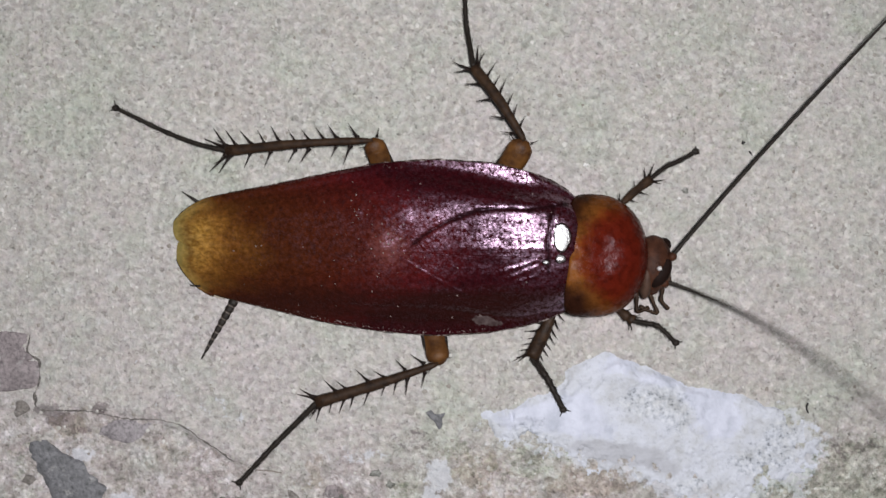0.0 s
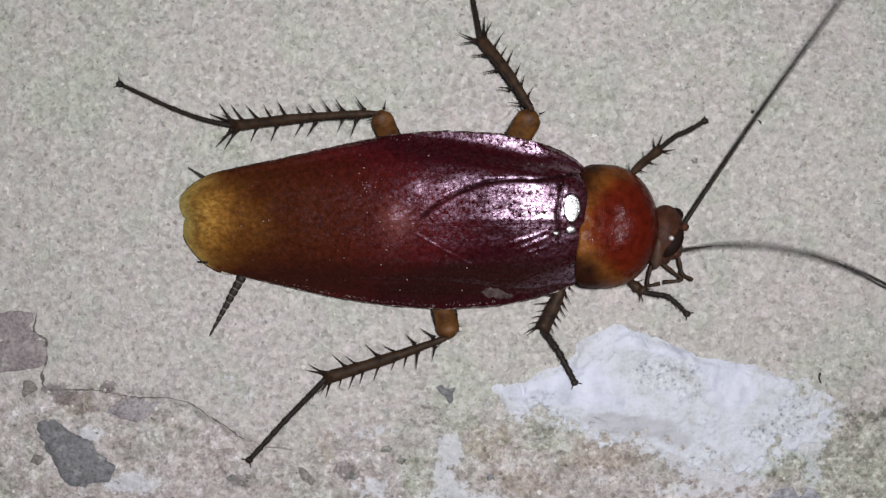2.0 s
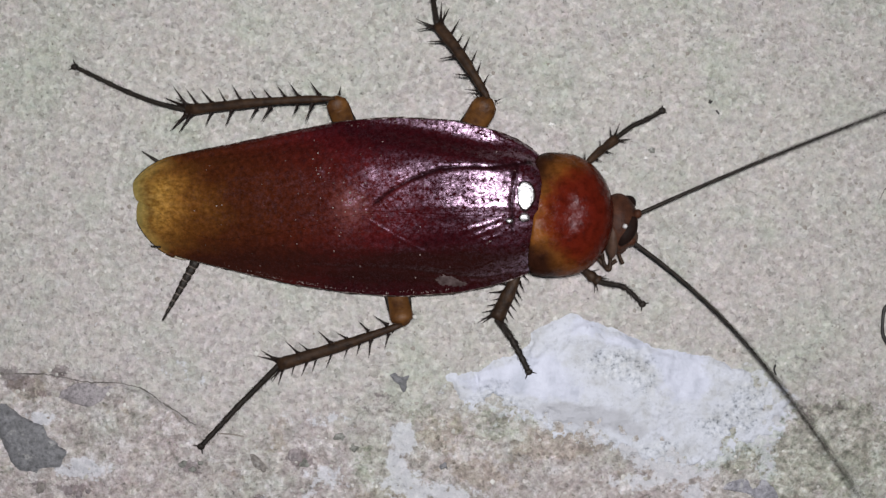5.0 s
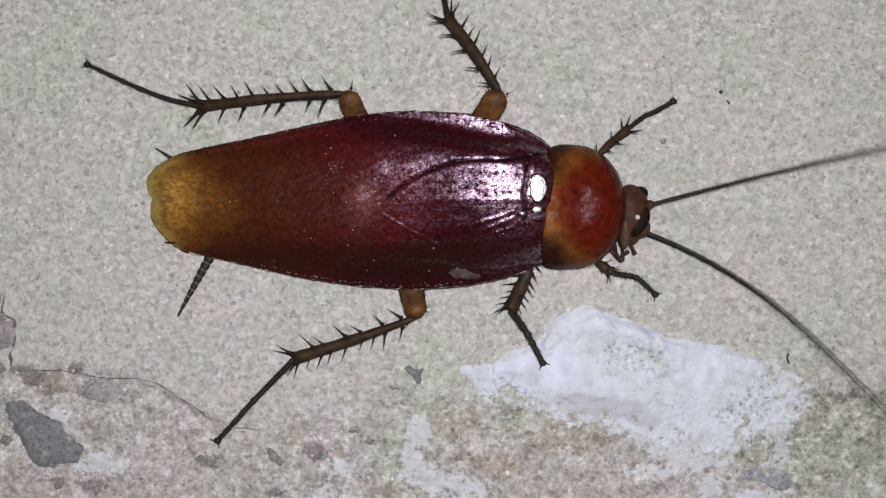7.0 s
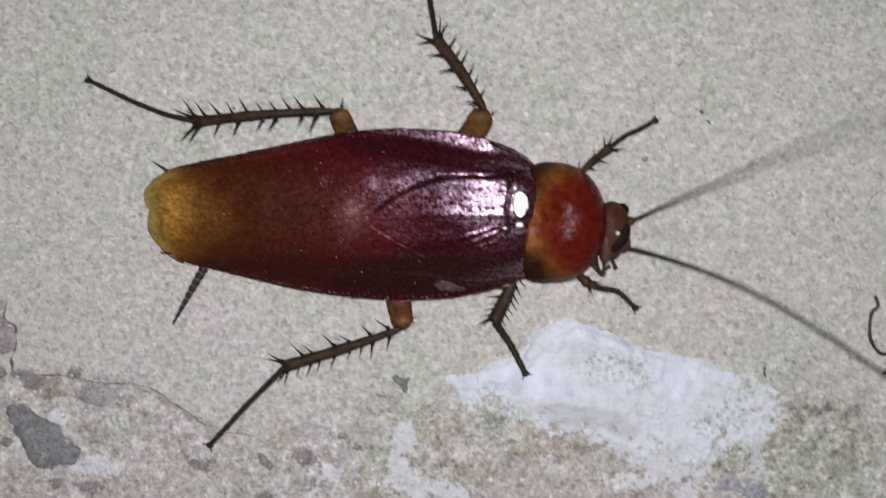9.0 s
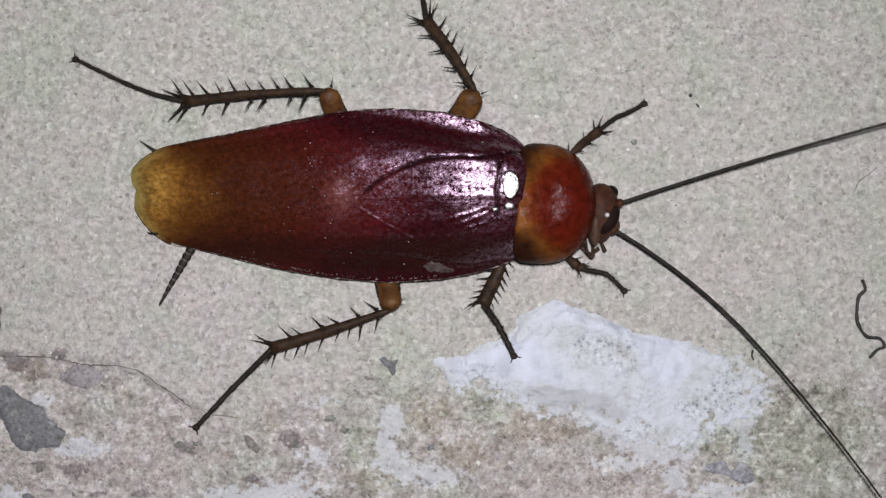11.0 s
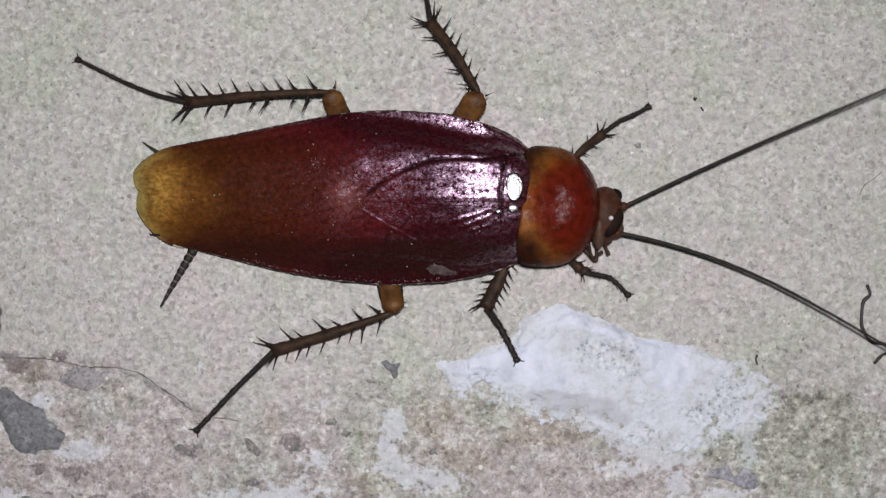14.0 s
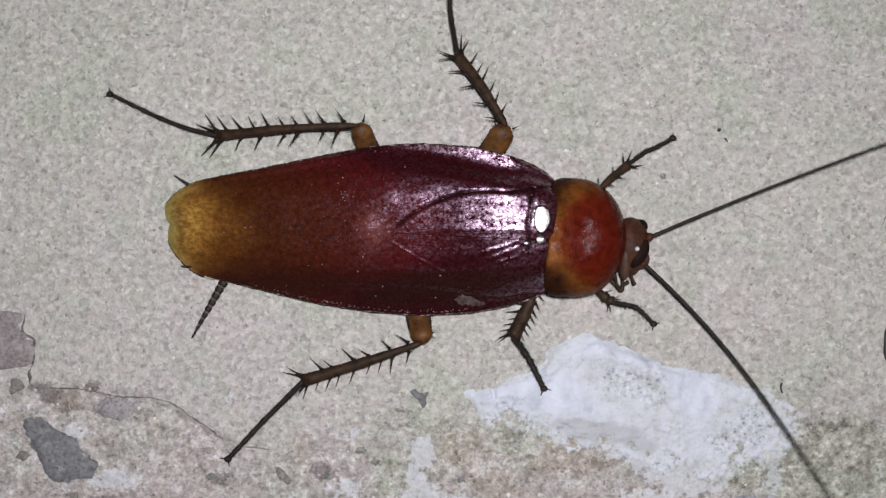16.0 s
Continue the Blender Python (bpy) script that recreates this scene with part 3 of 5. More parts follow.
def build_floor():
    grow = 1.6 ** np.arange(1, 20)
    xs = np.concatenate([-46 - 3 * np.cumsum(grow)[::-1] , np.arange(-46, 46.01, 0.17), 46 + 3 * np.cumsum(grow)])
    ys = np.concatenate([-32 - 3 * np.cumsum(grow)[::-1], np.arange(-32, 32.01, 0.17), 32 + 3 * np.cumsum(grow)])
    gx, gy = np.meshgrid(xs, ys)
    gz = floor_height(gx, gy)
    nx, ny = len(xs), len(ys)
    me = bpy.data.meshes.new("ground")
    idx = np.arange(nx * ny).reshape(ny, nx)
    quads = np.stack([idx[:-1, :-1], idx[:-1, 1:], idx[1:, 1:], idx[1:, :-1]], -1).reshape(-1, 4)
    me.vertices.add(nx * ny)
    me.vertices.foreach_set("co", (np.stack([gx, gy, gz], -1) * MM).ravel())
    me.loops.add(quads.size)
    me.loops.foreach_set("vertex_index", quads.ravel())
    me.polygons.add(len(quads))
    me.polygons.foreach_set("loop_start", np.arange(len(quads)) * 4)
    me.polygons.foreach_set("use_smooth", np.ones(len(quads), bool))
    me.update(calc_edges=True)
    algae = blots(gx, gy, GREEN_SPOTS) + 0.30 * blot(gx, gy, 17, 14, 12, 7) + 0.30 * blot(gx, gy, -34, 15, 7, 6) + 0.35 * blot(gx, gy, 36, 24, 6, 5)
    below = 1 / (1 + np.exp(np.clip((gy + 12.0 + 0.10 * (gx - 12)) / 0.7, -30, 30)))
    below = np.maximum(below, 1 / (1 + np.exp(np.clip(-(gx - 22.5) / 0.6, -30, 30))))
    powder = 0.62 * below * np.exp(-((inside_by(gx, gy, PATCH) / 1.1) ** 2))
    dust = powder + blots(gx, gy, PALE_SPOTS) + 0.12 * blot(gx, gy, -22, -7.5, 9, 3.2)
    near = np.exp(-((np.maximum(np.hypot(gx, gy) - 60, 0) / 60) ** 2))
    soil = 0.95 * near * spall(gx, gy) + 0.55 * blot(gx, gy, 9.5, -15, 3.2, 1.6) + 0.35 * blot(gx, gy, 3, -14.2, 4, 1.8)
    smudge = blots(gx, gy, MAUVE_SPOTS)
    brown = blots(gx, gy, TAN_SPOTS)
    stain = np.stack([algae, dust, soil, smudge], -1).clip(0, 1)
    layer = me.attributes.new("stain", "FLOAT_COLOR", "POINT")
    layer.data.foreach_set("color", stain.astype(np.float32).ravel())
    layer = me.attributes.new("brown", "FLOAT", "POINT")
    layer.data.foreach_set("value", brown.clip(0, 1).astype(np.float32).ravel())
    tone = 0.42 + 0.30 * blot(gx, gy, -22, -6, 14, 9) + 0.35 * blot(gx, gy, 19, -2, 9, 6) + 0.25 * blot(gx, gy, 6, 8, 10, 4) + 0.2 * blot(gx, gy, 14, -19, 9, 3) + 0.2 * fractal(gx, gy, 0.11, 95, 2) - 0.3 * blot(gx, gy, 28, -17, 8, 5) - 0.35 * blot(gx, gy, -30, 15, 16, 9)
    layer = me.attributes.new("tone", "FLOAT", "POINT")
    layer.data.foreach_set("value", tone.clip(0, 1).astype(np.float32).ravel())
    me.materials.append(CONCRETE)
    return tagged(new("ground", me), "sandy grey concrete floor with flaked, stained lower patches", "ground", kind="structure")


PATCH = [(0.84, -10.0), (3.0, -9.4), (5.2, -8.6), (6.9, -7.8), (7.3, -6.8), (8.9, -5.65), (10.15, -5.2), (12.1, -5.85), (14.3, -6.7), (16.5, -7.75), (19.3, -8.35), (22.5, -9.25), (24.8, -10.6), (26.3, -12.1), (25.6, -13.6), (22.6, -14.8), (20.6, -16.6), (17.6, -16.8), (15.3, -15.6), (13.6, -14.8), (11.2, -13.9), (8.4, -13.1), (5.2, -12.2), (2.6, -12.1), (1.5, -11.2)]


# areas of the plaster: centre, half widths, strength
SMOOTH_SKIN = [(18.6, -10.2, 2.4, 1.9, 1), (11.0, -6.2, 1.8, 0.8, 0.9), (14.6, -7.3, 2.4, 0.55, 1), (17.5, -8.5, 2.0, 0.6, 0.9), (4.2, -10.3, 2.8, 1.0, 0.9), (7.8, -9.4, 2.4, 1.4, 0.9), (9.2, -11.2, 2.6, 0.9, 0.6)]
CRUMBLY_SKIN = [(4.4, -10.7, 2.0, 0.8, 0.6), (13.3, -8.9, 2.5, 1.3, 1), (15.6, -10.6, 1.3, 1.8, 0.6), (23.4, -11.6, 1.7, 1.7, 1), (21.5, -13.6, 2.4, 1.2, 0.9), (5.0, -11.9, 2.6, 0.6, 0.7), (17.0, -15.4, 2.4, 1.0, 0.7)]
FLAKE_EDGE = [(7.4, -8.0), (9.0, -7.2), (11.0, -6.9), (13.6, -7.6), (15.6, -8.6), (16.6, -10.2), (17.0, -12.6)]


def build_patch():
    """A thin ragged skin of white plaster on the floor."""
    xs, ys = np.arange(-1, 27.5, 0.08), np.arange(-18, -4, 0.08)
    gx, gy = np.meshgrid(xs, ys)
    low = 1 / (1 + np.exp((gy + 12.2 + 0.10 * (gx - 12)) / 0.7))
    low = np.maximum(low, 1 / (1 + np.exp(-(gx - 23.2) / 0.6)))
    d = inside_by(gx, gy, PATCH) + (0.22 + 0.5 * low) * fractal(gx, gy, 0.9, 60) + 0.55 * low * fractal(gx, gy, 2.6, 66, 2) + 0.15 * low
    hole = low * np.clip(fractal(gx, gy, 1.3, 70) - 0.25, 0, 1) * 3
    d = d - hole
    smooth = sum(w * blot(gx, gy, cx, cy, rx, ry) for cx, cy, rx, ry, w in SMOOTH_SKIN)
    crumb = sum(w * blot(gx, gy, cx, cy, rx, ry) for cx, cy, rx, ry, w in CRUMBLY_SKIN)
    film = blot(gx, gy, 11.6, -13.0, 3.0, 0.95) + 0.7 * blot(gx, gy, 8.6, -12.3, 1.6, 0.6) + 0.6 * blot(gx, gy, 14.6, -14.0, 1.6, 0.8)
    gz = floor_height(gx, gy) + np.clip(d * 0.5 * (1 - 0.55 * low), -0.12, 0.26 - 0.14 * low) + 0.05 * fractal(gx, gy, 1.1, 75) * (d > 0.1) + 0.05 * np.abs(fractal(gx, gy, 0.35, 77))
    # a thicker flake with a broken inner edge lies along the upper rim
    flake = line_distance(gx, gy, FLAKE_EDGE) + 0.5 * fractal(gx, gy, 1.1, 79)
    gz = gz + 0.20 * np.exp(-((np.maximum(flake, 0) / 0.55) ** 2)) * (d > 0.15) + 0.10 * np.clip(smooth, 0, 1) * np.clip(d, 0, 1) - 0.10 * np.clip(crumb, 0, 1) * np.clip(d, 0, 1)
    nx = len(xs)
    keep = d > -0.1
    # one connected skin: grow it from its middle
    skin = np.zeros_like(keep)
    skin[np.argmin(np.abs(ys + 10)), np.argmin(np.abs(xs - 12))] = True
    count = 0
    while skin.sum() != count:
        count = skin.sum()
        for _ in range(8):
            wide = skin.copy()
            wide[1:] |= skin[:-1]
            wide[:-1] |= skin[1:]
            wide[:, 1:] |= skin[:, :-1]
            wide[:, :-1] |= skin[:, 1:]
            skin = wide & keep
    keep = skin
    cell = keep[:-1, :-1] & keep[:-1, 1:] & keep[1:, 1:] & keep[1:, :-1]
    used = np.full(gx.shape, -1)
    rows, cols = np.nonzero(cell)
    corner = np.zeros(gx.shape, bool)
    for dr, dc in ((0, 0), (0, 1), (1, 1), (1, 0)):
        corner[rows + dr, cols + dc] = True
    used[corner] = np.arange(corner.sum())
    faces = np.stack([used[rows, cols], used[rows, cols + 1], used[rows + 1, cols + 1], used[rows + 1, cols]], -1)
    verts = np.stack([gx[corner], gy[corner], gz[corner]], -1)
    ob = thing("plaster_patch", verts, faces, PLASTER, "ragged skin of white plaster stuck to the concrete", "plaster", kind="structure")
    skin = np.stack([smooth[corner], crumb[corner], film[corner], np.ones(corner.sum())], -1).clip(0, 1)
    ob.data.attributes.new("skin", "FLOAT_COLOR", "POINT").data.foreach_set("color", skin.astype(np.float32).ravel())
    return ob


def pebble(name, outline, rise, mat, label, sink=0.06, bumps=0.08, seed=1):
    """A worn stone set into the floor: rounded outline, low uneven dome."""
    ring = curve_through(list(outline) + [outline[0]], 81)[:-1]
    c = ring.mean(0)
    base = floor_height(np.array([c[0]]), np.array([c[1]]))[0]
    verts, faces, n, rings = [], [], len(ring), 9
    for k in range(rings):
        r = np.cos(k / (rings - 1) * np.pi / 2) if k < rings - 1 else 0.02
        ragged = 1 + (0.07 * fractal(ring[:, 0], ring[:, 1], 2.4, seed) if k < 3 else 0)
        p = c + (ring - c) * r * (np.asarray(ragged)[:, None] if k < 3 else 1)
        z = base - sink + (rise + sink) * np.sqrt(max(1 - r**2.6, 0)) + bumps * fractal(p[:, 0], p[:, 1], 1.0, seed + 5) * (1 - r**4)
        verts.append(np.column_stack([p, np.broadcast_to(z, n)]))
    for k in range(rings - 1):
        for j in range(n):
            a, b = k * n + j, k * n + (j + 1) % n
            faces.append((a, b, b + n, a + n))
    faces.append(tuple((rings - 1) * n + j for j in range(n)))
    return thing(name, np.vstack(verts), faces, mat, label, "stone", "stones set in the floor")


def crack(points, width, label):
    """A narrow soil-filled crack that follows the floor."""
    line = curve_through(points, 14 * len(points))
    line = line + 0.07 * np.column_stack([fractal(line[:, 0], line[:, 1], 3, 5), fractal(line[:, 0], line[:, 1], 3, 15)])
    z = np.maximum(floor_height(line[:, 0], line[:, 1]), floor_height(line[:, 0], line[:, 1] + 0.2))
    w = width * (0.75 + 0.95 * fractal(line[:, 0], line[:, 1], 1.6, 25))
    w = np.maximum(w, 0.03)
    w[0] = w[-1] = 0.015
    v, f = tube(np.column_stack([line, z]), w, 6, 0.4)
    return thing("crack", v, f, SOIL, label, "crack", kind="structure")


def fibre(name, points, radius, mat, label, lift=0.08):
    line = curve_through(points, 10 * len(points))
    z = floor_height(line[:, 0], line[:, 1]) + radius + lift
    rad = radius * (1 + 0.25 * fractal(line[:, 0], line[:, 1], 2.5, 33))
    rad[0] *= 0.5
    rad[-1] *= 0.5
    v, f = tube(np.column_stack([line, z]), rad, 8)
    return thing(name, v, f, mat, label, "fibre")


def grain(name, x, y, size, mat, label, seed):
    rng = np.random.default_rng(seed)
    outline = [(x + size * rng.uniform(0.5, 1.25) * math.cos(a), y + size * rng.uniform(0.4, 1.1) * math.sin(a)) for a in np.linspace(0, 2 * np.pi, 10)[:-1]]
    return pebble(name, outline, min(size * 0.6, 0.12), mat, label, 0.05, 0.03, seed)


build_floor()
build_patch()
pebble("embedded_stone", [(-33.79, -13.04), (-33.36, -12.04), (-32.32, -11.99), (-31.19, -12.77), (-30.06, -13.34), (-29.41, -13.64), (-28.84, -14.38), (-28.15, -15.16), (-27.28, -15.82), (-27.85, -16.68), (-29.1, -17.08), (-30.93, -17.38), (-31.62, -16.68), (-32.06, -15.82), (-32.58, -14.77), (-33.27, -13.82)], 0.40, DARK_STONE, "smooth dark grey stone set in flaked concrete", seed=3)
pebble("embedded_stone", [(-38, -6.2), (-33.9, -5.9), (-32.9, -6.15), (-32.75, -7.0), (-32.8, -7.8), (-34.3, -8.2), (-38, -8.3)], 0.25, MAUVE_STONE, "flat mauve-grey stone beside a crack", seed=11)
pebble("embedded_stone", [(-38, -3.9), (-34.4, -3.7), (-33.5, -4.3), (-33.75, -5.2), (-33.1, -5.85), (-35, -6.25), (-38, -6.2)], 0.16, MAUVE_STONE, "rough mauve-grey stone at a crack's bend", bumps=0.14, seed=17)
pebble("embedded_stone", [(21.33, -18.42), (22.06, -17.9), (23.37, -17.6), (24.54, -17.77), (25.32, -18.34), (25.75, -19.03), (24.97, -19.38), (24.1, -19.2), (23.37, -18.77), (22.37, -18.6)], 0.05, SLATE_CHIP, "crescent of slate-grey stone below the plaster", bumps=0.14, seed=23)
pebble("embedded_stone", [(-13.97, -15.7), (-13.4, -15.9), (-12.35, -17.0), (-12.8, -17.2), (-13.6, -16.7)], 0.15, BROWN_CHIP, "narrow brown stone chip in the concrete", seed=29)
pebble("embedded_stone", [(-3.5, -9.85), (-3.05, -9.65), (-2.7, -9.95), (-1.9, -9.8), (-2.1, -10.4), (-2.2, -10.95), (-2.5, -11.1), (-2.75, -10.6), (-3.1, -10.35)], 0.10, DARK_STONE, "small wedge-shaped grey stone chip", seed=31)
grain("embedded_stone", -33.5, -15.0, 0.55, BROWN_CHIP, "tiny round brown pebble in flaked concrete", 41)
grain("embedded_stone", -34.1, -9.7, 0.7, BROWN_CHIP, "small brown pebble in flaked concrete", 42)
grain("embedded_stone", -7.2, -14.5, 0.48, MOSS_STONE, "small greenish grey pebble in mottled concrete", 43)
grain("embedded_stone", -6.1, -15.3, 0.34, MOSS_STONE, "tiny greenish grey pebble in mottled concrete", 51)
grain("embedded_stone", -9.9, -16.6, 0.5, MOSS_STONE, "dull grey pebble in bluish concrete", 52)
grain("embedded_stone", -12.9, -16.9, 0.28, BROWN_CHIP, "tiny dark chip in brownish concrete", 53)
pebble("embedded_stone", [(-31.2, -20.2), (-30.4, -20.3), (-29.4, -21.3), (-29.2, -22.2), (-30.2, -21.9), (-31.0, -20.9)], 0.14, DARK_STONE, "narrow dark grey chip in pale concrete", seed=37)
grain("embedded_stone", 0.6, -16.7, 0.34, DARK_STONE, "tiny dark pebble in brownish concrete", 44)
grain("embedded_stone", -10.6, -15.9, 0.6, MAUVE_STONE, "small mauve pebble in mottled concrete", 45)
grain("embedded_stone", -29.5, -18.4, 0.45, BROWN_CHIP, "small brownish pebble below a dark stone", 61)
pebble("embedded_stone", [(-28.3, -11.6), (-27.7, -10.75), (-26.2, -10.45), (-24.6, -10.5), (-23.7, -10.6), (-24.1, -11.0), (-24.8, -12.0), (-26.2, -12.25), (-27.4, -11.9)], 0.24, PALE_MAUVE, "flat pale mauve stone worn flush under a crack", bumps=0.05, seed=71)
for x, y, size, seed in ((-18.9, -16.5, 0.34, 81), (-18.2, -16.95, 0.30, 82), (-17.6, -16.45, 0.26, 83), (-27.5, -18.6, 0.36, 84), (-26.7, -18.9, 0.40, 85), (-26.1, -18.6, 0.22, 86), (-13.3, -19.0, 0.24, 87)):
    grain("embedded_stone", x, y, size, MOSS_STONE if seed < 84 else MAUVE_STONE, "tiny rough grey pebble in brownish concrete" if seed < 84 else "tiny mauve pebble in pale concrete", seed)
grain("quartz_grain", 8.65, 8.85, 0.26, PALE_GRAIN, "bright white quartz grain on the concrete", 46)
grain("quartz_grain", 15.67, 6.36, 0.17, PALE_GRAIN, "bright white quartz grain beside a grey pebble", 47)
grain("embedded_stone", 16.1, 6.9, 0.3, MOSS_STONE, "tiny grey pebble flush with the concrete", 48)
grain("embedded_stone", 20.5, 10.55, 0.18, BLACK_FIBRE, "tiny black grit speck on the concrete", 49)
crack([(-33.4, -4.0), (-33.55, -5.3), (-32.7, -6.1), (-32.7, -7.6), (-33.05, -8.7), (-32.8, -9.5), (-32.2, -9.75)], 0.09, "thin dark crack along the edge of mauve stones")
crack([(-32.2, -9.8), (-30.4, -9.75), (-28.7, -9.9), (-26.0, -10.4), (-23.9, -10.4), (-22.1, -10.8), (-20.8, -11.6), (-19.1, -12.7), (-18.0, -13.6)], 0.05, "thin curved crack at the edge of flaked concrete")
crack([(34.9, 5.1), (33.5, 3.9), (33.1, 3.2)], 0.025, "short hairline crack in plain concrete")
fibre("hair", [(33.7, -3.6), (33.9, -4.35), (33.4, -5.0), (33.3, -6.5), (33.6, -7.4), (34.15, -8.0), (35.1, -8.15), (35.45, -8.75), (34.9, -9.0), (34.3, -9.65)], 0.13, BLACK_FIBRE, "short crinkled black hair lying on concrete")
fibre("hair", [(25.35, -9.05), (25.25, -9.45), (25.4, -9.85)], 0.07, BLACK_FIBRE, "tiny black hair stub beside white plaster")
fibre("straw", [(-16.3, -14.2), (-15.3, -14.25), (-14.3, -14.45)], 0.05, STRAW, "thin dry straw fibre lying on concrete")
fibre("hair", [(20.9, 9.9), (21.1, 9.6)], 0.05, BLACK_FIBRE, "tiny black hair stub on plain concrete")


def build_sand():
    """Loose sand grains stuck all over the floor."""
    rng = np.random.default_rng(5)
    pieces = []
    for x, y in zip(rng.uniform(-40, 40, 1500), rng.uniform(-24, 26, 1500)):
        s = rng.uniform(0.07, 0.17)
        h = float(floor_height(np.array([x]), np.array([y]))[0])
        top = [(x + s * rng.uniform(0.6, 1.2) * math.cos(a), y + s * rng.uniform(0.6, 1.2) * math.sin(a), h + s * rng.uniform(0.15, 0.35)) for a in (0.3, 1.5, 2.8, 4.0, 5.2)]
        low = [(2.2 * (px - x) * 0.7 + x, 2.2 * (py - y) * 0.7 + y, h - 0.05) for px, py, _ in top]
        f = [(0, 1, 2, 3, 4)] + [(j, j + 5, (j + 1) % 5 + 5, (j + 1) % 5) for j in range(5)]
        pieces.append((np.array(top + low), f))
    v, f = join(pieces)
    mat, tree, bsdf = material("sand_grain")
    isl = tree.nodes.new("ShaderNodeNewGeometry")
    tree.links.new(ramp(tree, isl.outputs["Random Per Island"], [(0.0, (0.24, 0.21, 0.18)), (0.3, (0.36, 0.34, 0.30)), (0.7, (0.48, 0.46, 0.42)), (1.0, (0.64, 0.62, 0.58))]), bsdf.inputs["Base Color"])
    bsdf.inputs["Roughness"].default_value = 0.7
    return thing("sand", v, f, mat, "scattered loose sand grains on the concrete", "sand", kind="stuff")


build_sand()

# ---- the cockroach; its own axes: x to the head, y to its left, origin on the floor under the wings ----
CX, CY = -2.8, 2.65
cockroach = new("cockroach")
cockroach.location = (CX * MM, CY * MM, 0)
cockroach.empty_display_size = 5 * MM
tagged(cockroach, "glossy reddish-brown cockroach with amber wing tips on concrete", "cockroach")


def local(x, y, z=0.0):
    return (x - CX, y - CY, z)


def smooth_interp(x, xs, ys):
    fine = np.linspace(xs[0], xs[-1], 400)
    val = np.interp(fine, xs, ys)
    k = np.hanning(31)
    val = np.convolve(np.pad(val, 15, mode="edge"), k / k.sum(), "valid")
    return np.interp(x, fine, val)


# outline of the folded wings, back to front
EDGE_X = [-19.4, -18.0, -16.4, -12.3, -8.1, -4.0, 0.1, 4.2, 6.7, 8.35, 9.8, 10.8, 11.6]
LEFT_Y = [1.9, 3.05, 3.75, 4.5, 5.35, 6.12, 6.35, 6.08, 5.46, 4.95, 4.15, 3.2, 2.2]
RIGHT_Y = [-1.2, -2.75, -3.6, -4.6, -5.6, -6.24, -6.55, -6.28, -5.8, -5.3, -4.7, -4.0, -3.2]
SEAM_X = [-19.2, -18.0, -15.6, -13.2, -7.2, -1.8, 11.6]
SEAM_Y = [0.45, 0.0, -1.75, -2.5, -1.7, -0.4, -1.05]
PROFILE_T = [0, 0.3, 0.5, 0.68, 0.80, 0.85, 0.95, 1.0]
PROFILE_LEFT = [1, 1.0, 0.975, 0.88, 0.73, 0.67, 0.64, 0.50]
# across the left wing's front half: dome, steep dark band, flat bright flange
BAND_T = [0, 0.4, 0.7, 0.86, 0.94, 1.12, 1.22, 1.4, 1.9]
PROFILE_BAND = [1, 1.0, 0.991, 0.955, 0.89, 0.71, 0.668, 0.668, 0.668]
PROFILE_RIGHT = [1, 0.925, 0.835, 0.67, 0.53, 0.47, 0.39, 0.34]


GLINTS = [[(5.2, -2.3), (6.6, -1.75), (8.0, -1.1)], [(5.0, -1.75), (7.4, -0.95)], [(6.1, -2.5), (8.2, -1.75)]]
HINGE = [(8.55, 3.0), (8.35, 1.6), (8.1, 0.2), (8.25, -1.7)]
CLAVUS_LEFT = [(9.6, 3.1), (8.6, 2.95), (6.7, 2.68), (4.8, 2.74), (3.2, 2.6), (1.05, 1.85), (-0.5, 0.95), (-2.0, -0.2)]
CLAVUS_RIGHT = [(-2.0, -1.0), (0.0, -2.2), (2.35, -3.45), (4.2, -3.9)]
SCRATCH = [(0.2, -3.95), (1.8, -4.25), (3.2, -4.5)]
BAND_X, BAND_Y = [-7.0, -4.0, -1.0, 1.0, 3.0, 5.0, 7.2, 9.6], [4.8, 4.95, 4.9, 4.65, 4.3, 3.9, 3.5, 3.3]
STRIPE_RIGHT = [(10.0, -4.6), (6.0, -5.2), (0.0, -4.5), (-6.0, -4.3)]


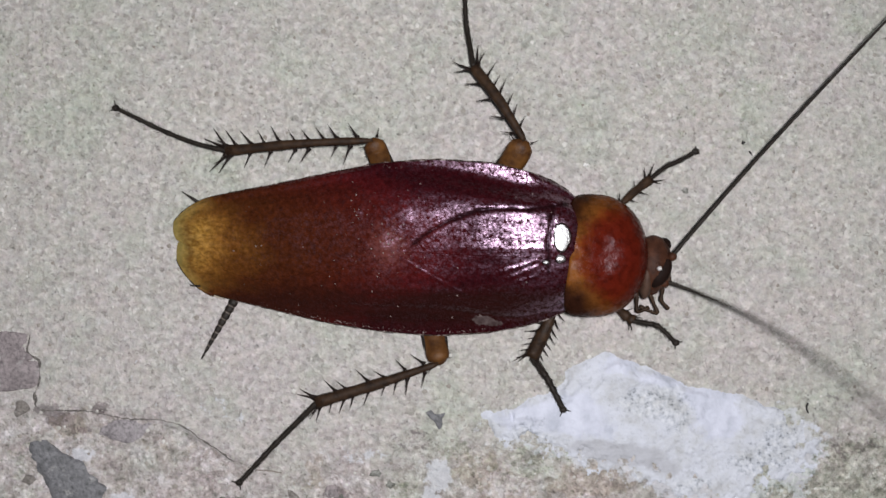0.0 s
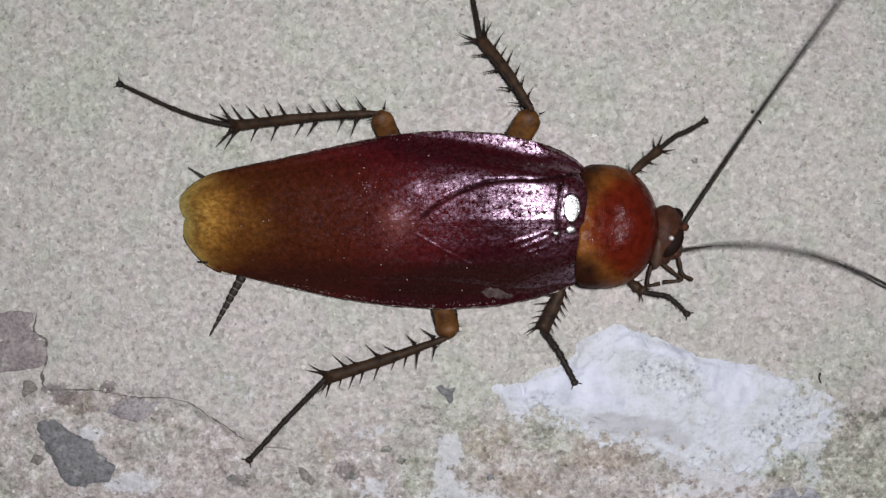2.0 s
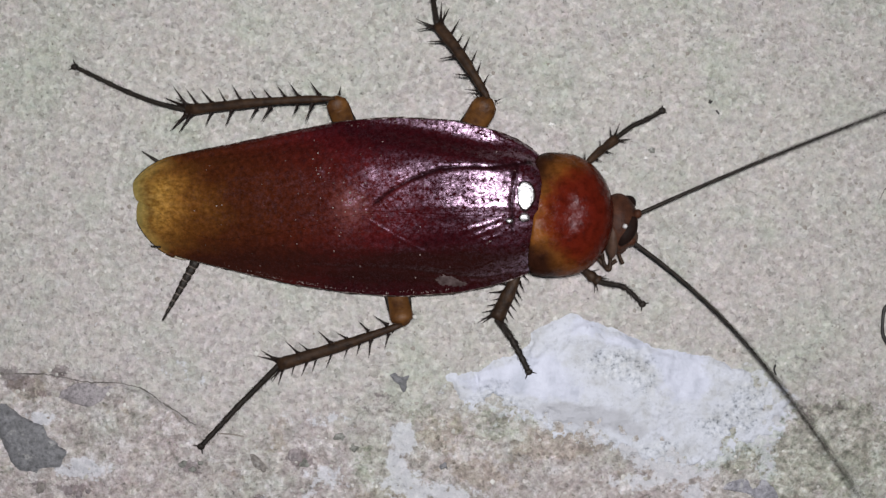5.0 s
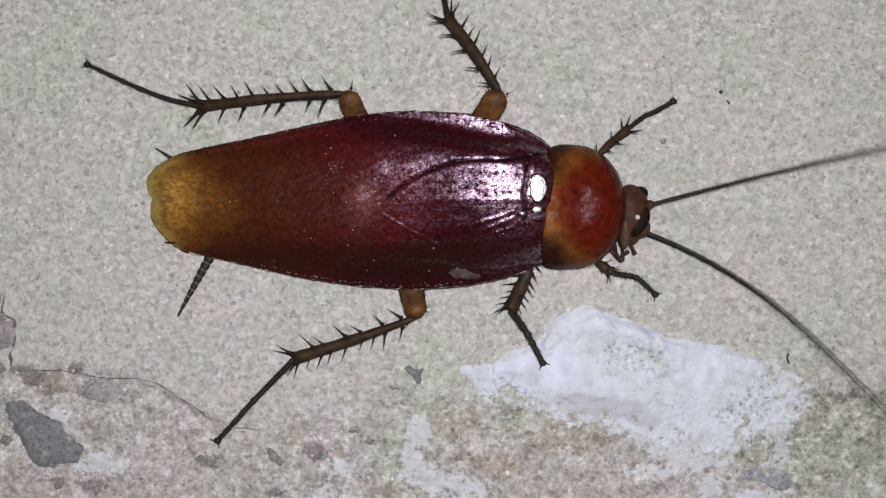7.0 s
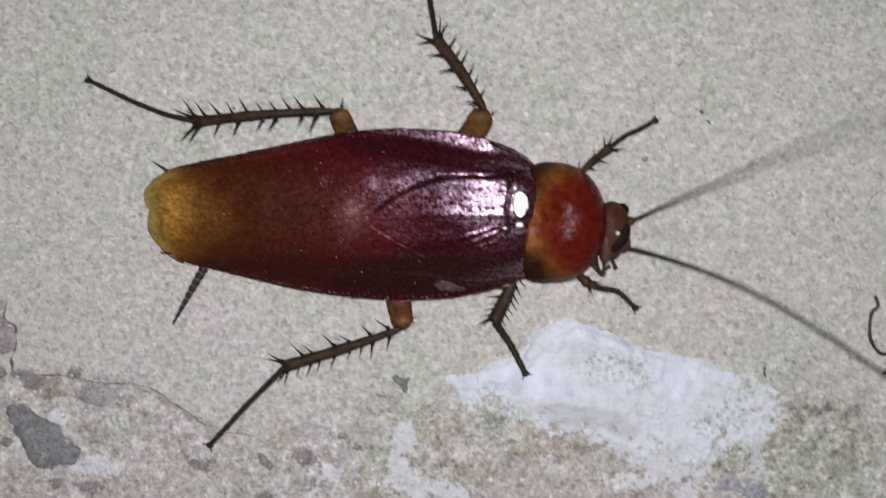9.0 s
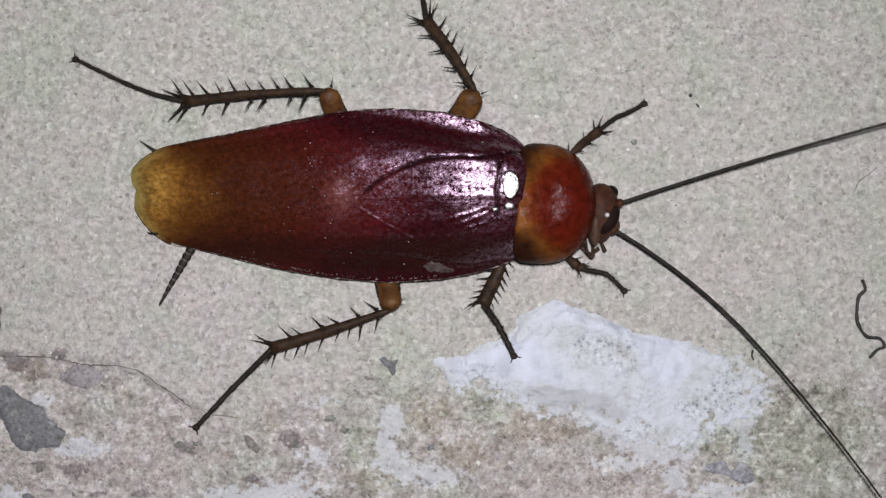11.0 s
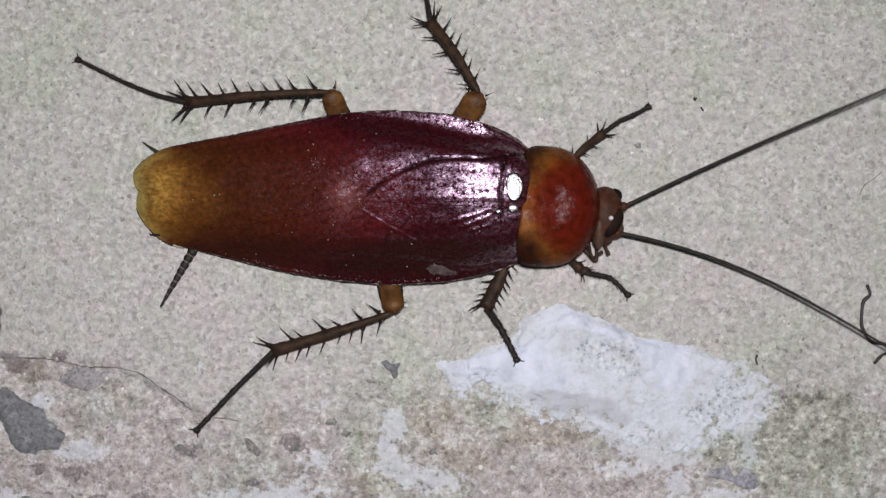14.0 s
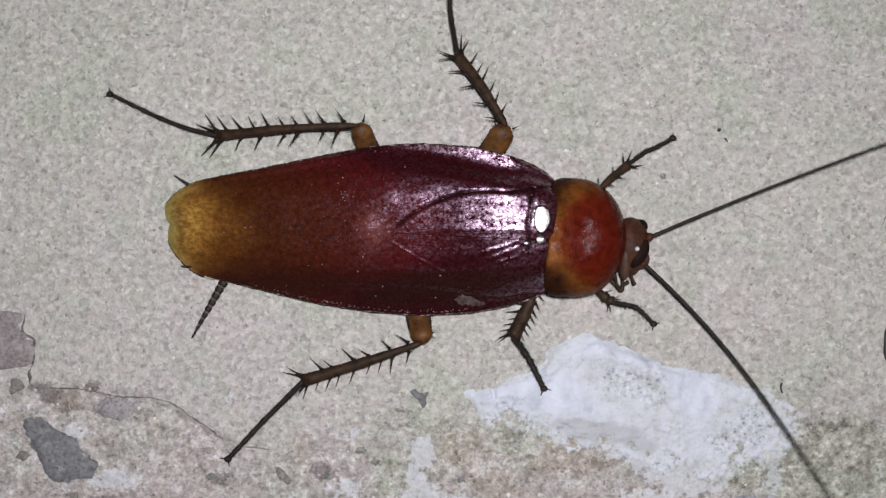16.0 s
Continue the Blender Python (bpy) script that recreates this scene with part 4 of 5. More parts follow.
def wing_height(x, y):
    left, right = smooth_interp(x, EDGE_X, LEFT_Y), smooth_interp(x, EDGE_X, RIGHT_Y)
    mid, half = (left + right) / 2, (left - right) / 2
    t = np.clip(np.abs(y - mid) / half, 0, 1)
    top = smooth_interp(x, [-19.5, -15, -10, -5, 0, 3, 5, 8.3, 9.6, 10.4, 11.6], [1.5, 2.5, 3.45, 4.30, 4.97, 5.26, 5.39, 5.485, 5.51, 5.1, 4.4])
    low = smooth_interp(x, [-19.5, -14, 0, 11.6], [0.9, 0.7, 0.6, 1.2])
    flange = np.clip((x + 6) / 4, 0, 1) * (1 - np.clip((x - 6.9) / 1.5, 0, 1))
    outer = smooth_interp(t, PROFILE_T, PROFILE_LEFT) * (1 - flange) + smooth_interp(np.clip((y - mid) / (np.interp(x, BAND_X, BAND_Y) - mid), 0, 1.9), BAND_T, PROFILE_BAND) * flange
    z = low + (top - low) * np.where(y > mid, outer, smooth_interp(t, PROFILE_T, PROFILE_RIGHT))
    z = z - 0.06 * np.exp(-((line_distance(x, y, CLAVUS_LEFT) / 0.15) ** 2)) + 0.035 * np.exp(-((line_distance(x, y, CLAVUS_RIGHT) / 0.07) ** 2)) + 0.03 * np.exp(-((line_distance(x, y, SCRATCH) / 0.06) ** 2))
    z = z - 0.10 * np.exp(-((line_distance(x, y, HINGE) / 0.10) ** 2)) + 0.08 * np.exp(-(((x - 7.3) / 1.6) ** 2 + ((y - 2.5) / 1.3) ** 2))
    z = z + 0.09 * np.exp(-(((x + 3.7) / 0.65) ** 2 + ((y - 0.2) / 0.75) ** 2)) + 0.09 * np.exp(-(((x + 5.6) / 0.45) ** 2 + ((y - 2.5) / 0.45) ** 2))
    z = z - 0.10 * np.exp(-((line_distance(x, y, STRIPE_RIGHT) / 0.22) ** 2))
    z = z + 0.16 * np.exp(-(((x + 2.6) / 1.8) ** 2 + ((y - 2.3) / 1.1) ** 2)) + 0.07 * np.exp(-(((x - 4.2) / 2.0) ** 2 + ((y + 0.1) / 1.4) ** 2))
    z = z + 0.014 * y
    for ridge in GLINTS:
        z = z + 0.035 * np.exp(-((line_distance(x, y, ridge) / 0.13) ** 2)) * (1 + 0.8 * fractal(x, y, 2.0, 44, 2))
    # branching lengthwise veins
    fan = (y - mid) / half * 5.2
    z = z + 0.003 * np.sin(fan * 9 + 0.10 * x + 0.8 * fractal(x, y, 0.2, 88)) * np.clip((x + 15) / 12, 0, 1) + 0.03 * fractal(x, y, 0.5, 90)
    return z


def suture(x, y):
    """1 along the black seams of the forewing: the curved fold, the hinge and a patch before it."""
    wide = np.interp(x, [-2, 1, 4, 5.5, 8.6, 9.4], [0.09, 0.12, 0.14, 0.26, 0.24, 0.15])
    seam = np.exp(-((line_distance(x, y, CLAVUS_LEFT) + 0.10 * fractal(x, y, 1.6, 31, 3)) / wide) ** 2)
    hinge = np.exp(-((line_distance(x, y, HINGE) + 0.06 * fractal(x, y, 2.2, 33, 3)) / 0.10) ** 2)
    knot = np.exp(-((np.hypot(x - 8.35, y - 2.2) + 0.25 * fractal(x, y, 1.5, 35, 3)) / 0.32) ** 2)
    return np.clip(np.maximum(np.maximum(seam, hinge), knot), 0, 1)


def tegmen(side):
    """One leathery forewing, side +1 left (on top), -1 right (under it); a thin shell with a real rim."""
    nu, nv = 260, 110
    xs = np.concatenate([np.linspace(11.4, -18.0, nu - 40), np.linspace(-18.0, -19.42 if side > 0 else -19.2, 41)[1:]])
    verts, hem, dark = [], [], []
    for x in xs:
        outer = smooth_interp(np.array([x]), EDGE_X, LEFT_Y if side > 0 else RIGHT_Y)[0]
        inner = smooth_interp(np.array([x]), SEAM_X, SEAM_Y)[0]
        if side < 0:
            inner = inner + 1.3 * np.clip((x + 18.9) / 2, 0, 1)
        # each tip is a rounded lobe
        peak, end = (1.7, -19.42) if side > 0 else (-0.9, -19.2)
        if x < -16.4:
            q = min((-16.4 - x) / (-16.4 - end), 1.0)
            outer = peak + (3.72 * side - peak) * (1 - q**1.4) ** 0.7
        if x < -18.9:
            q = min((-18.9 - x) / (-18.9 - end), 1.0)
            inner = peak + (0.4 - peak) * math.sqrt(1 - q * q)
        v = np.linspace(0, 1, nv)
        y = inner + (outer - inner) * v
        z = wing_height(np.full(nv, x), y) + (0.10 if side > 0 else -0.04)
        verts.append(np.column_stack([np.full(nv, x), y, z]))
        hem.append(np.clip(np.minimum(np.abs(outer - y), x - end) / 3.0, 0, 1))
        dark.append(suture(np.full(nv, x), y))
    verts, hem, dark = np.array(verts), np.array(hem), np.array(dark)
    under = verts.copy()
    under[..., 2] -= 0.10
    allv = np.vstack([verts.reshape(-1, 3), under.reshape(-1, 3)])
    faces, n = [], nu * nv
    for i in range(nu - 1):
        for j in range(nv - 1):
            a, b, c, d = i * nv + j, i * nv + j + 1, (i + 1) * nv + j + 1, (i + 1) * nv + j
            if side > 0:
                a, b, c, d = d, c, b, a
            faces += [(d, c, b, a), (a + n, b + n, c + n, d + n)]
    rim = [i * nv for i in range(nu)] + [(nu - 1) * nv + j for j in range(1, nv)] + [i * nv + nv - 1 for i in range(nu - 2, -1, -1)] + [j for j in range(nv - 2, 0, -1)]
    for a, b in zip(rim, rim[1:] + rim[:1]):
        faces.append((a, b, b + n, a + n) if side > 0 else (b, a, a + n, b + n))
    return allv, faces, np.concatenate([hem.ravel(), hem.ravel()]), np.concatenate([dark.ravel(), dark.ravel()])


def wing_rim(verts, nu, nv, label):
    """The thickened, grit-caked outer edge of a forewing, round its tip."""
    grid = np.asarray(verts)[: nu * nv].reshape(nu, nv, 3)
    line = np.vstack([grid[12:, -1], grid[-1, -2::-6]])
    rad = np.interp(line[:, 0], [-19.4, -17, -12, 8, 11], [0.045, 0.045, 0.055, 0.065, 0.03]) * (1 + 0.5 * fractal(line[:, 0], line[:, 1], 2.2, 51))
    v, f = tube(line - np.array([0, 0, 0.05]), np.maximum(rad, 0.02), 8)
    return v, f, label


def give_hem(ob, hem, dark):
    ob.data.attributes.new("suture", "FLOAT", "POINT").data.foreach_set("value", dark.astype(np.float32))
    ob.data.attributes.new("hem", "FLOAT", "POINT").data.foreach_set("value", hem.astype(np.float32))


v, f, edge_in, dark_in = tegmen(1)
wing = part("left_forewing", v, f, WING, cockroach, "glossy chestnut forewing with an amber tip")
give_hem(wing, edge_in, dark_in)
v, f, words = wing_rim(v, 260, 110, "dark gritty rim of the forewing")
part("rim", v, f, RIM, wing, words)
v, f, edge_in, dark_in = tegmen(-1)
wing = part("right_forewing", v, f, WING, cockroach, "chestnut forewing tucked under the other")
give_hem(wing, edge_in, dark_in)
v, f, words = wing_rim(v, 260, 110, "pale dusty rim of the forewing")
part("rim", v, f, RIM, wing, words)


def lens_shape(cx, cy, zlow, ztop, rx, ry, power=2.0, n=48, rings=10):
    """A closed flattened body: domed above, shallower below."""
    verts, faces = [], []
    zm = zlow + 0.45 * (ztop - zlow)
    for k in range(2 * rings + 1):
        a = -np.pi / 2 + np.pi * k / (2 * rings)
        r = max(np.cos(a), 0.02)
        z = zm + (np.sin(a) * (ztop - zm) if a > 0 else np.sin(a) * (zm - zlow))
        th = np.arange(n) * 2 * np.pi / n
        c, s = np.cos(th), np.sin(th)
        verts.append(np.column_stack([cx + rx * r * np.sign(c) * np.abs(c) ** (2 / power), cy + ry * r * np.sign(s) * np.abs(s) ** (2 / power), np.full(n, z)]))
    for k in range(2 * rings):
        for j in range(n):
            a, b = k * n + j, k * n + (j + 1) % n
            faces.append((a, b, b + n, a + n))
    faces.append(tuple(range(n))[::-1])
    faces.append(tuple(2 * rings * n + j for j in range(n)))
    return np.vstack(verts), faces


v, f = lens_shape(-5.0, -0.1, 0.45, 2.6, 12.2, 4.7)
# the abdomen narrows to the rear and follows the wings down
v[:, 2] *= np.interp(v[:, 0], [-17.5, -8, 8], [0.52, 0.85, 1.0])
part("abdomen", v, f, BELLY, cockroach, "dark brown ringed belly under the wings")
v, f = lens_shape(6.5, -0.4, 0.7, 4.0, 4.6, 4.2)
part("thorax", v, f, BELLY, cockroach)
v, f = lens_shape(-15.7, -3.05, 0.45, 0.85, 1.5, 0.85)
part("abdomen_edge", v, f, FRINGE, cockroach, "pale edge of the belly beside a tail feeler")


def pronotum():
    """The domed neck shield, wider than long, with a turned-down rim."""
    n, rings = 96, 26
    th = np.arange(n) * 2 * np.pi / n
    c, s = np.cos(th), np.sin(th)
    rx = np.where(c > 0, 3.92, 2.08)
    ex = np.where(c > 0, 2.0, 3.6)
    ox, oy = rx * np.sign(c) * np.abs(c) ** (2 / ex), 4.48 * np.sign(s) * np.abs(s) ** (2 / np.where(c > 0, 2.0, 3.6))
    verts, faces = [], []
    for k in range(rings):
        r = 1 - k / (rings - 1) * 0.985
        x, y = 11.8 + ox * r, -0.62 + oy * r
        x = x + 1.0 * (1 - r * r)
        x = x + np.where(x < 11.8, 0.075, 0.0) * (y + 0.62) * (11.8 - x) / 2.08
        x = x - 0.55 * np.clip((12.6 - x) / 2.4, 0, 1) * ((y + 0.62) / 4.0) ** 2
        edge = np.interp(x, [9.6, 11.0, 12.5, 15.7], [5.42, 4.95, 4.1, 2.75]) - np.interp(x, [9.6, 11.8, 14.0], [0.07, 0.06, 0.015]) * (y + 0.62) ** 2
        top = 5.86 - 0.020 * (x - 13.4) ** 2
        z = edge + (top - edge) * (1 - r**2.8) ** 0.85
        z = z + 0.05 * np.exp(-(((x - 12.6) / 0.8) ** 2 + ((np.abs(y + 0.62) - 1.3) / 0.5) ** 2)) - 0.03 * (r > 0.985)
        verts.append(np.column_stack([x, y, z]))
    top_count = rings * n
    for k in (0.995, 0.6):
        verts.append(np.column_stack([11.8 + (verts[0][:, 0] - 11.8) * k, -0.62 + oy * k, verts[0][:, 2] - 0.18]))
    for k in range(rings - 1):
        for j in range(n):
            a, b = k * n + j, k * n + (j + 1) % n
            faces.append((a, b, b + n, a + n))
    faces.append(tuple((rings - 1) * n + j for j in range(n)))
    for j in range(n):
        j2 = (j + 1) % n
        faces += [(j2, j, top_count + j, top_count + j2), (top_count + j2, top_count + j, top_count + n + j, top_count + n + j2)]
    return np.vstack(verts), faces


v, f = pronotum()
part("pronotum", v, f, SHIELD, cockroach, "shiny dark red neck shield with orange band")


def cone(length, radius, bend=0.12):
    s = np.linspace(0, 1, 8) ** 1.3
    return tube(np.column_stack([s * length, 0 * s, bend * length * s * s]), radius * (1 - 0.93 * s) * (1 + 0.9 * np.exp(-((s / 0.14) ** 2))), 6)


SPINE_MESH = None


def add_spines(parent, p0, p1, counts, size, lean=58, width=0.22, start=0.06):
    """Two rows of stiff spines along a shin, leaning towards the foot."""
    global SPINE_MESH
    if SPINE_MESH is None:
        v, f = cone(1.0, 0.082, 0.16)
        SPINE_MESH = mesh("spine", v, f)
        SPINE_MESH.materials.append(SPINE)
    a, b = Vector(p0), Vector(p1)
    along = (b - a).normalized()
    for sign, count in zip((1, -1), counts):
        side = Vector((-along.y, along.x, 0)).normalized() * sign
        for k in range(count):
            u = start + (1.0 - start) * k / max(count - 1, 1)
            u = min(max(u + random.uniform(-0.28, 0.28) / count, 0.02), 1.0)
            tilt = radians(lean + random.uniform(-9, 9))
            way = along * math.cos(tilt) + side * math.sin(tilt) + Vector((0, 0, random.uniform(-0.1, 0.25)))
            ob = new("spine", SPINE_MESH)
            ob.parent = parent
            root = a.lerp(b, u) + side * width * 0.7
            length = 1.25 * size * random.uniform(0.75, 1.15) * (1.15 if u > 0.9 else 1.0)
            ob.matrix_local = Matrix.Translation(root * MM) @ way.to_track_quat("X", "Z").to_matrix().to_4x4() @ Matrix.Scale(length, 4)


def leg(femur_line, femur_width, tibia_line, tibia_width, foot_line, counts, size, femur_spines=5):
    """Femur, spiny shin and jointed foot with two claws, all lines in the insect's axes."""
    fl = curve_through(femur_line, 14)
    s = np.linspace(0, 1, 14)
    v, f = tube(fl, femur_width * (0.96 + 0.06 * s) * np.clip(9 * (1.01 - s), 0, 1) ** 0.5, 16, 0.6)
    femur = part("femur", v, f, FEMUR, cockroach, "amber thigh of a leg")
    # dark tubes imitate how the rounded, translucent thigh shades off at its edges
    if femur_width > 0.7:
        way = fl[-1] - fl[0]
        out = np.array([-way[1], way[0], 0]) / np.hypot(way[0], way[1])
        for sign in (1, -1):
            v, f = tube(fl[1:12] + sign * out * femur_width * np.linspace(0.97, 0.84, 11)[:, None] + np.array([0, 0, 0.08]), [0.17] * 7 + [0.16, 0.13, 0.09, 0.04], 8)
            part("ridge", v, f, DARK_LEG, femur, "dark tube imitating the thigh's shaded edge")
    if femur_spines:
        add_spines(femur, fl[5], fl[12], (femur_spines, 0), 0.5, 75, femur_width * 0.9)
        add_spines(femur, fl[11], fl[13], (0, 2), 0.6, 40, femur_width * 0.7)
    hinge = 0.55 * np.array(tibia_line[0]) + 0.45 * (fl[-2] + np.array([0, 0, 0.25]))
    tl = curve_through([hinge] + list(tibia_line[1:]), 16)
    s = np.linspace(0, 1, 16)
    rad = 1.12 * tibia_width * (0.54 + 0.44 * np.sin(np.minimum(s * 1.25, 1) * np.pi / 2) + 0.12 * fractal(s * 6, s * 0 + tl[:, 0].mean(), 1.0, 7, 2) + 0.22 * np.exp(-(((s - 0.97) / 0.05) ** 2)))
    rad[0] *= 0.6
    v, f = tube(tl, rad, 12, 0.85)
    tibia = part("tibia", v, f, TIBIA, cockroach, "dark brown spiny shin")
    add_spines(tibia, tl[1], tl[-1], counts, size, width=tibia_width)
    # longer spurs crown the foot end
    add_spines(tibia, tl[-2], tl[-1], (2, 2), size * 1.12, 34, tibia_width, 0.5)
    reach = femur_width * 0.86
    kx, ky, kz = fl[-3]
    kv, kf = lens_shape(kx, ky, kz - 0.5 * reach, kz + 0.6 * reach, reach, reach, n=20, rings=6)
    part("knee", kv, kf, FEMUR, cockroach, "rounded amber knee joint")
    t = curve_through(foot_line, 40)
    s = np.linspace(0, 1, 40)
    joints = sum(np.exp(-(((s - q) / 0.018) ** 2)) for q in (0.50, 0.66, 0.78, 0.88))
    v, f = tube(t, tibia_width * (0.60 - 0.22 * s + 0.18 * joints + 0.9 * np.clip(s - 0.88, 0, 1)), 8)
    tarsus = part("tarsus", v, f, DARK_LEG, cockroach, "thin blackish jointed foot")
    hairs = []
    for k in range(2, 38):
        for sign in (1, -1):
            way = (t[k + 1] - t[k]) / np.linalg.norm(t[k + 1] - t[k])
            out = np.array([-way[1], way[0], 0]) * sign
            root = t[k] + out * tibia_width * 0.4
            tip = root + out * random.uniform(0.06, 0.2) + way * random.uniform(0.08, 0.22)
            hairs.append(tube([root, (root + tip) / 2, tip], [0.03, 0.02, 0.006], 4))
    part("bristles", *join(hairs), DARK_LEG, tarsus)["kind"] = "stuff"
    end, way = t[-1], (t[-1] - t[-3]) / np.linalg.norm(t[-1] - t[-3])
    out = np.array([-way[1], way[0], 0])
    for sign in (1, -1):
        k = np.linspace(0, 1, 6)[:, None]
        hook = end + way * 0.50 * k + sign * out * 0.46 * k**1.3 - np.array([0, 0, 0.12]) * k**2
        v, f = tube(hook, 0.095 * (1 - 0.7 * k[:, 0]), 6)
        part("claw", v, f, DARK_LEG, tarsus)
    pv, pf = lens_shape(*(end + way * 0.12)[:2], end[2] - 0.1, end[2] + 0.14, 0.30, 0.26, n=14, rings=4)
    part("foot_pad", pv, pf, DARK_LEG, tarsus)


def pts(*rows):
    return [local(*r) for r in rows]


leg(pts((-5.7, 5.6, 1.2), (-6.45, 8.2, 1.75), (-7.35, 10.55, 3.1)), 0.82, pts((-7.3, 10.6, 3.4), (-12.5, 10.25, 2.4), (-18.3, 9.78, 1.2)), 0.33, pts((-18.3, 9.8, 1.15), (-20.6, 10.35, 0.8), (-22.85, 11.2, 0.4), (-24.9, 12.15, 0.25), (-26.75, 13.05, 0.12)), (7, 10), 1.1)
leg(pts((1.0, 5.8, 1.4), (2.4, 8.0, 2.2), (3.85, 10.4, 3.6)), 0.95, pts((3.9, 10.6, 3.9), (2.0, 13.3, 3.0), (0.14, 15.9, 2.0)), 0.36, pts((0.1, 16.0, 1.9), (-0.25, 18.2, 0.9), (-0.45, 19.6, 0.5), (-0.55, 22.3, 0.12)), (5, 7), 1.0)
leg(pts((9.4, 4.2, 2.2), (10.1, 5.0, 2.1), (10.7, 5.5, 2.0)), 0.55, pts((10.6, 5.4, 2.0), (12.0, 6.7, 1.6), (13.3, 7.7, 1.1)), 0.29, pts((13.3, 7.75, 1.0), (14.6, 8.7, 0.6), (15.7, 9.2, 0.35), (16.75, 9.8, 0.12)), (3, 4), 0.6, 0)
leg(pts((-3.1, -2.4, 1.0), (-2.75, -4.2, 1.3), (-2.4, -5.9, 2.2)), 0.86, pts((-2.5, -6.2, 2.4), (-7.0, -7.55, 1.5), (-11.6, -9.0, 0.8)), 0.40, pts((-11.6, -9.05, 0.75), (-13.2, -10.65, 0.4), (-14.75, -12.2, 0.25), (-16.0, -13.55, 0.2), (-17.4, -15.05, 0.12)), (9, 7), 1.0)
leg(pts((6.9, -0.8, 1.3), (6.5, -1.4, 1.5), (6.2, -1.9, 1.6)), 0.6, pts((6.2, -1.8, 1.8), (5.4, -3.6, 1.6), (4.5, -5.5, 1.1)), 0.47, pts((4.55, -5.6, 1.0), (5.2, -6.5, 0.6), (5.85, -7.5, 0.45), (6.85, -9.45, 0.38)), (8, 8), 0.85, 0)
leg(pts((9.6, -0.4, 1.6), (10.2, -1.2, 1.4), (10.6, -1.7, 1.2)), 0.5, pts((10.6, -1.7, 1.2), (11.3, -2.3, 1.0), (12.0, -2.8, 0.8)), 0.34, pts((12.05, -2.85, 0.7), (13.0, -3.05, 0.5), (14.05, -3.3, 0.35), (15.3, -4.45, 0.12)), (3, 3), 0.5, 0)


def cercus(base, tip, radius, label):
    s = np.linspace(0, 1, 60)
    line = np.array(base) + np.outer(s, np.array(tip) - np.array(base))
    rings = 0.62 + 0.38 * np.abs(np.sin(s * np.pi * 12)) ** 0.6
    v, f = tube(line, radius * rings * (1 - 0.85 * s**1.6), 12, 0.6)
    ob = part("cercus", v, f, DARK_LEG, cockroach, label)
    if radius > 0.3:
        for k in range(2, 11):
            q = np.linspace((k - 0.09) / 12, (k + 0.09) / 12, 4)
            ring = np.array(base) + np.outer(q, np.array(tip) - np.array(base)) + np.array([0, 0, 0.03])
            v, f = tube(ring, radius * 0.84 * (1 - 0.85 * q**1.6), 12, 0.75)
            part("ring", v, f, JOINT, ob, "paler joint between dark rings")
    return ob


cercus(local(-16.9, 0.2, 0.75), local(-20.2, -5.75, 0.9), 0.42, "ringed dark tail feeler")
cercus(local(-19.6, 5.4, 1.0), local(-21.6, 6.75, 1.3), 0.20, "ringed dark tail feeler, mostly hidden")
v, f = tube(curve_through([local(-20.2, -0.3, 1.5), local(-20.8, -0.25, 1.4), local(-21.0, -0.2, 1.3)], 8), np.linspace(0.08, 0.03, 8), 6)
part("stylus", v, f, DARK_LEG, cockroach)

# ---- head, its origin at the neck ----
NECK = local(12.6, 1.5, 2.6)
v, f = lens_shape(0.72, 0.0, -1.9, 0.95, 1.44, 2.14, 2.0, 40, 14)
head = part("head", v, f, HEAD, cockroach, "brown head bent down in front of the neck shield")
head.location = [c * MM for c in NECK]


def on_head(name, shape, mat, label=""):
    return part(name, shape[0], shape[1], mat, head, label)


def brow(x, y):
    """Height of the head's top at a place on it."""
    return -0.62 + 1.57 * math.sqrt(max(1 - ((x - 0.72) / 1.44) ** 2 - (y / 2.14) ** 2, 0.0))


def eye_band(points, widths, proud):
    line = np.array([(x, y, brow(x, y)) for x, y in curve_through(points, 18)])
    wide = np.interp(np.linspace(0, 1, 18), np.linspace(0, 1, len(widths)), widths)
    v, f = tube(line - np.array([0, 0, 0.35]) * wide[:, None], wide, 14, 0.5 + proud)
    return v, f


on_head("collar", lens_shape(0.22, -0.75, -1.3, 0.80, 0.55, 1.9, 2.0, 32, 8), COLLAR, "tan band at the back of the head")
on_head("compound_eye", eye_band([(1.62, 0.40), (1.50, -0.10), (1.25, -0.70), (0.95, -1.20), (0.70, -1.65)], [0.26, 0.52, 0.58, 0.50, 0.20], 0.10), EYE, "glossy black kidney-shaped compound eye")
on_head("compound_eye", lens_shape(1.45, 1.45, -1.5, -0.05, 0.62, 0.55, 2.0, 32, 10), EYE, "glossy black compound eye")
on_head("ocellus", lens_shape(1.0, -0.30, 0.60, 1.36, 0.19, 0.19, 2.0, 14, 5), PALE_SPOT, "pale round pinhead eye spot")
on_head("face_plate", lens_shape(1.55, -1.05, -1.3, 0.30, 0.62, 0.75, 2.0, 24, 8), COLLAR, "dull brown face plate beside the eye")
on_head("antenna_socket", lens_shape(2.05, 0.62, -0.25, 0.42, 0.34, 0.34, 2.0, 16, 5), HEAD)
on_head("antenna_socket", lens_shape(1.60, -1.35, -0.4, 0.35, 0.36, 0.36, 2.0, 16, 5), HEAD)
on_head("mandible", lens_shape(0.75, -1.75, -2.0, -0.6, 0.75, 0.6, 2.0, 20, 6), HEAD, "brown jaw under the head")


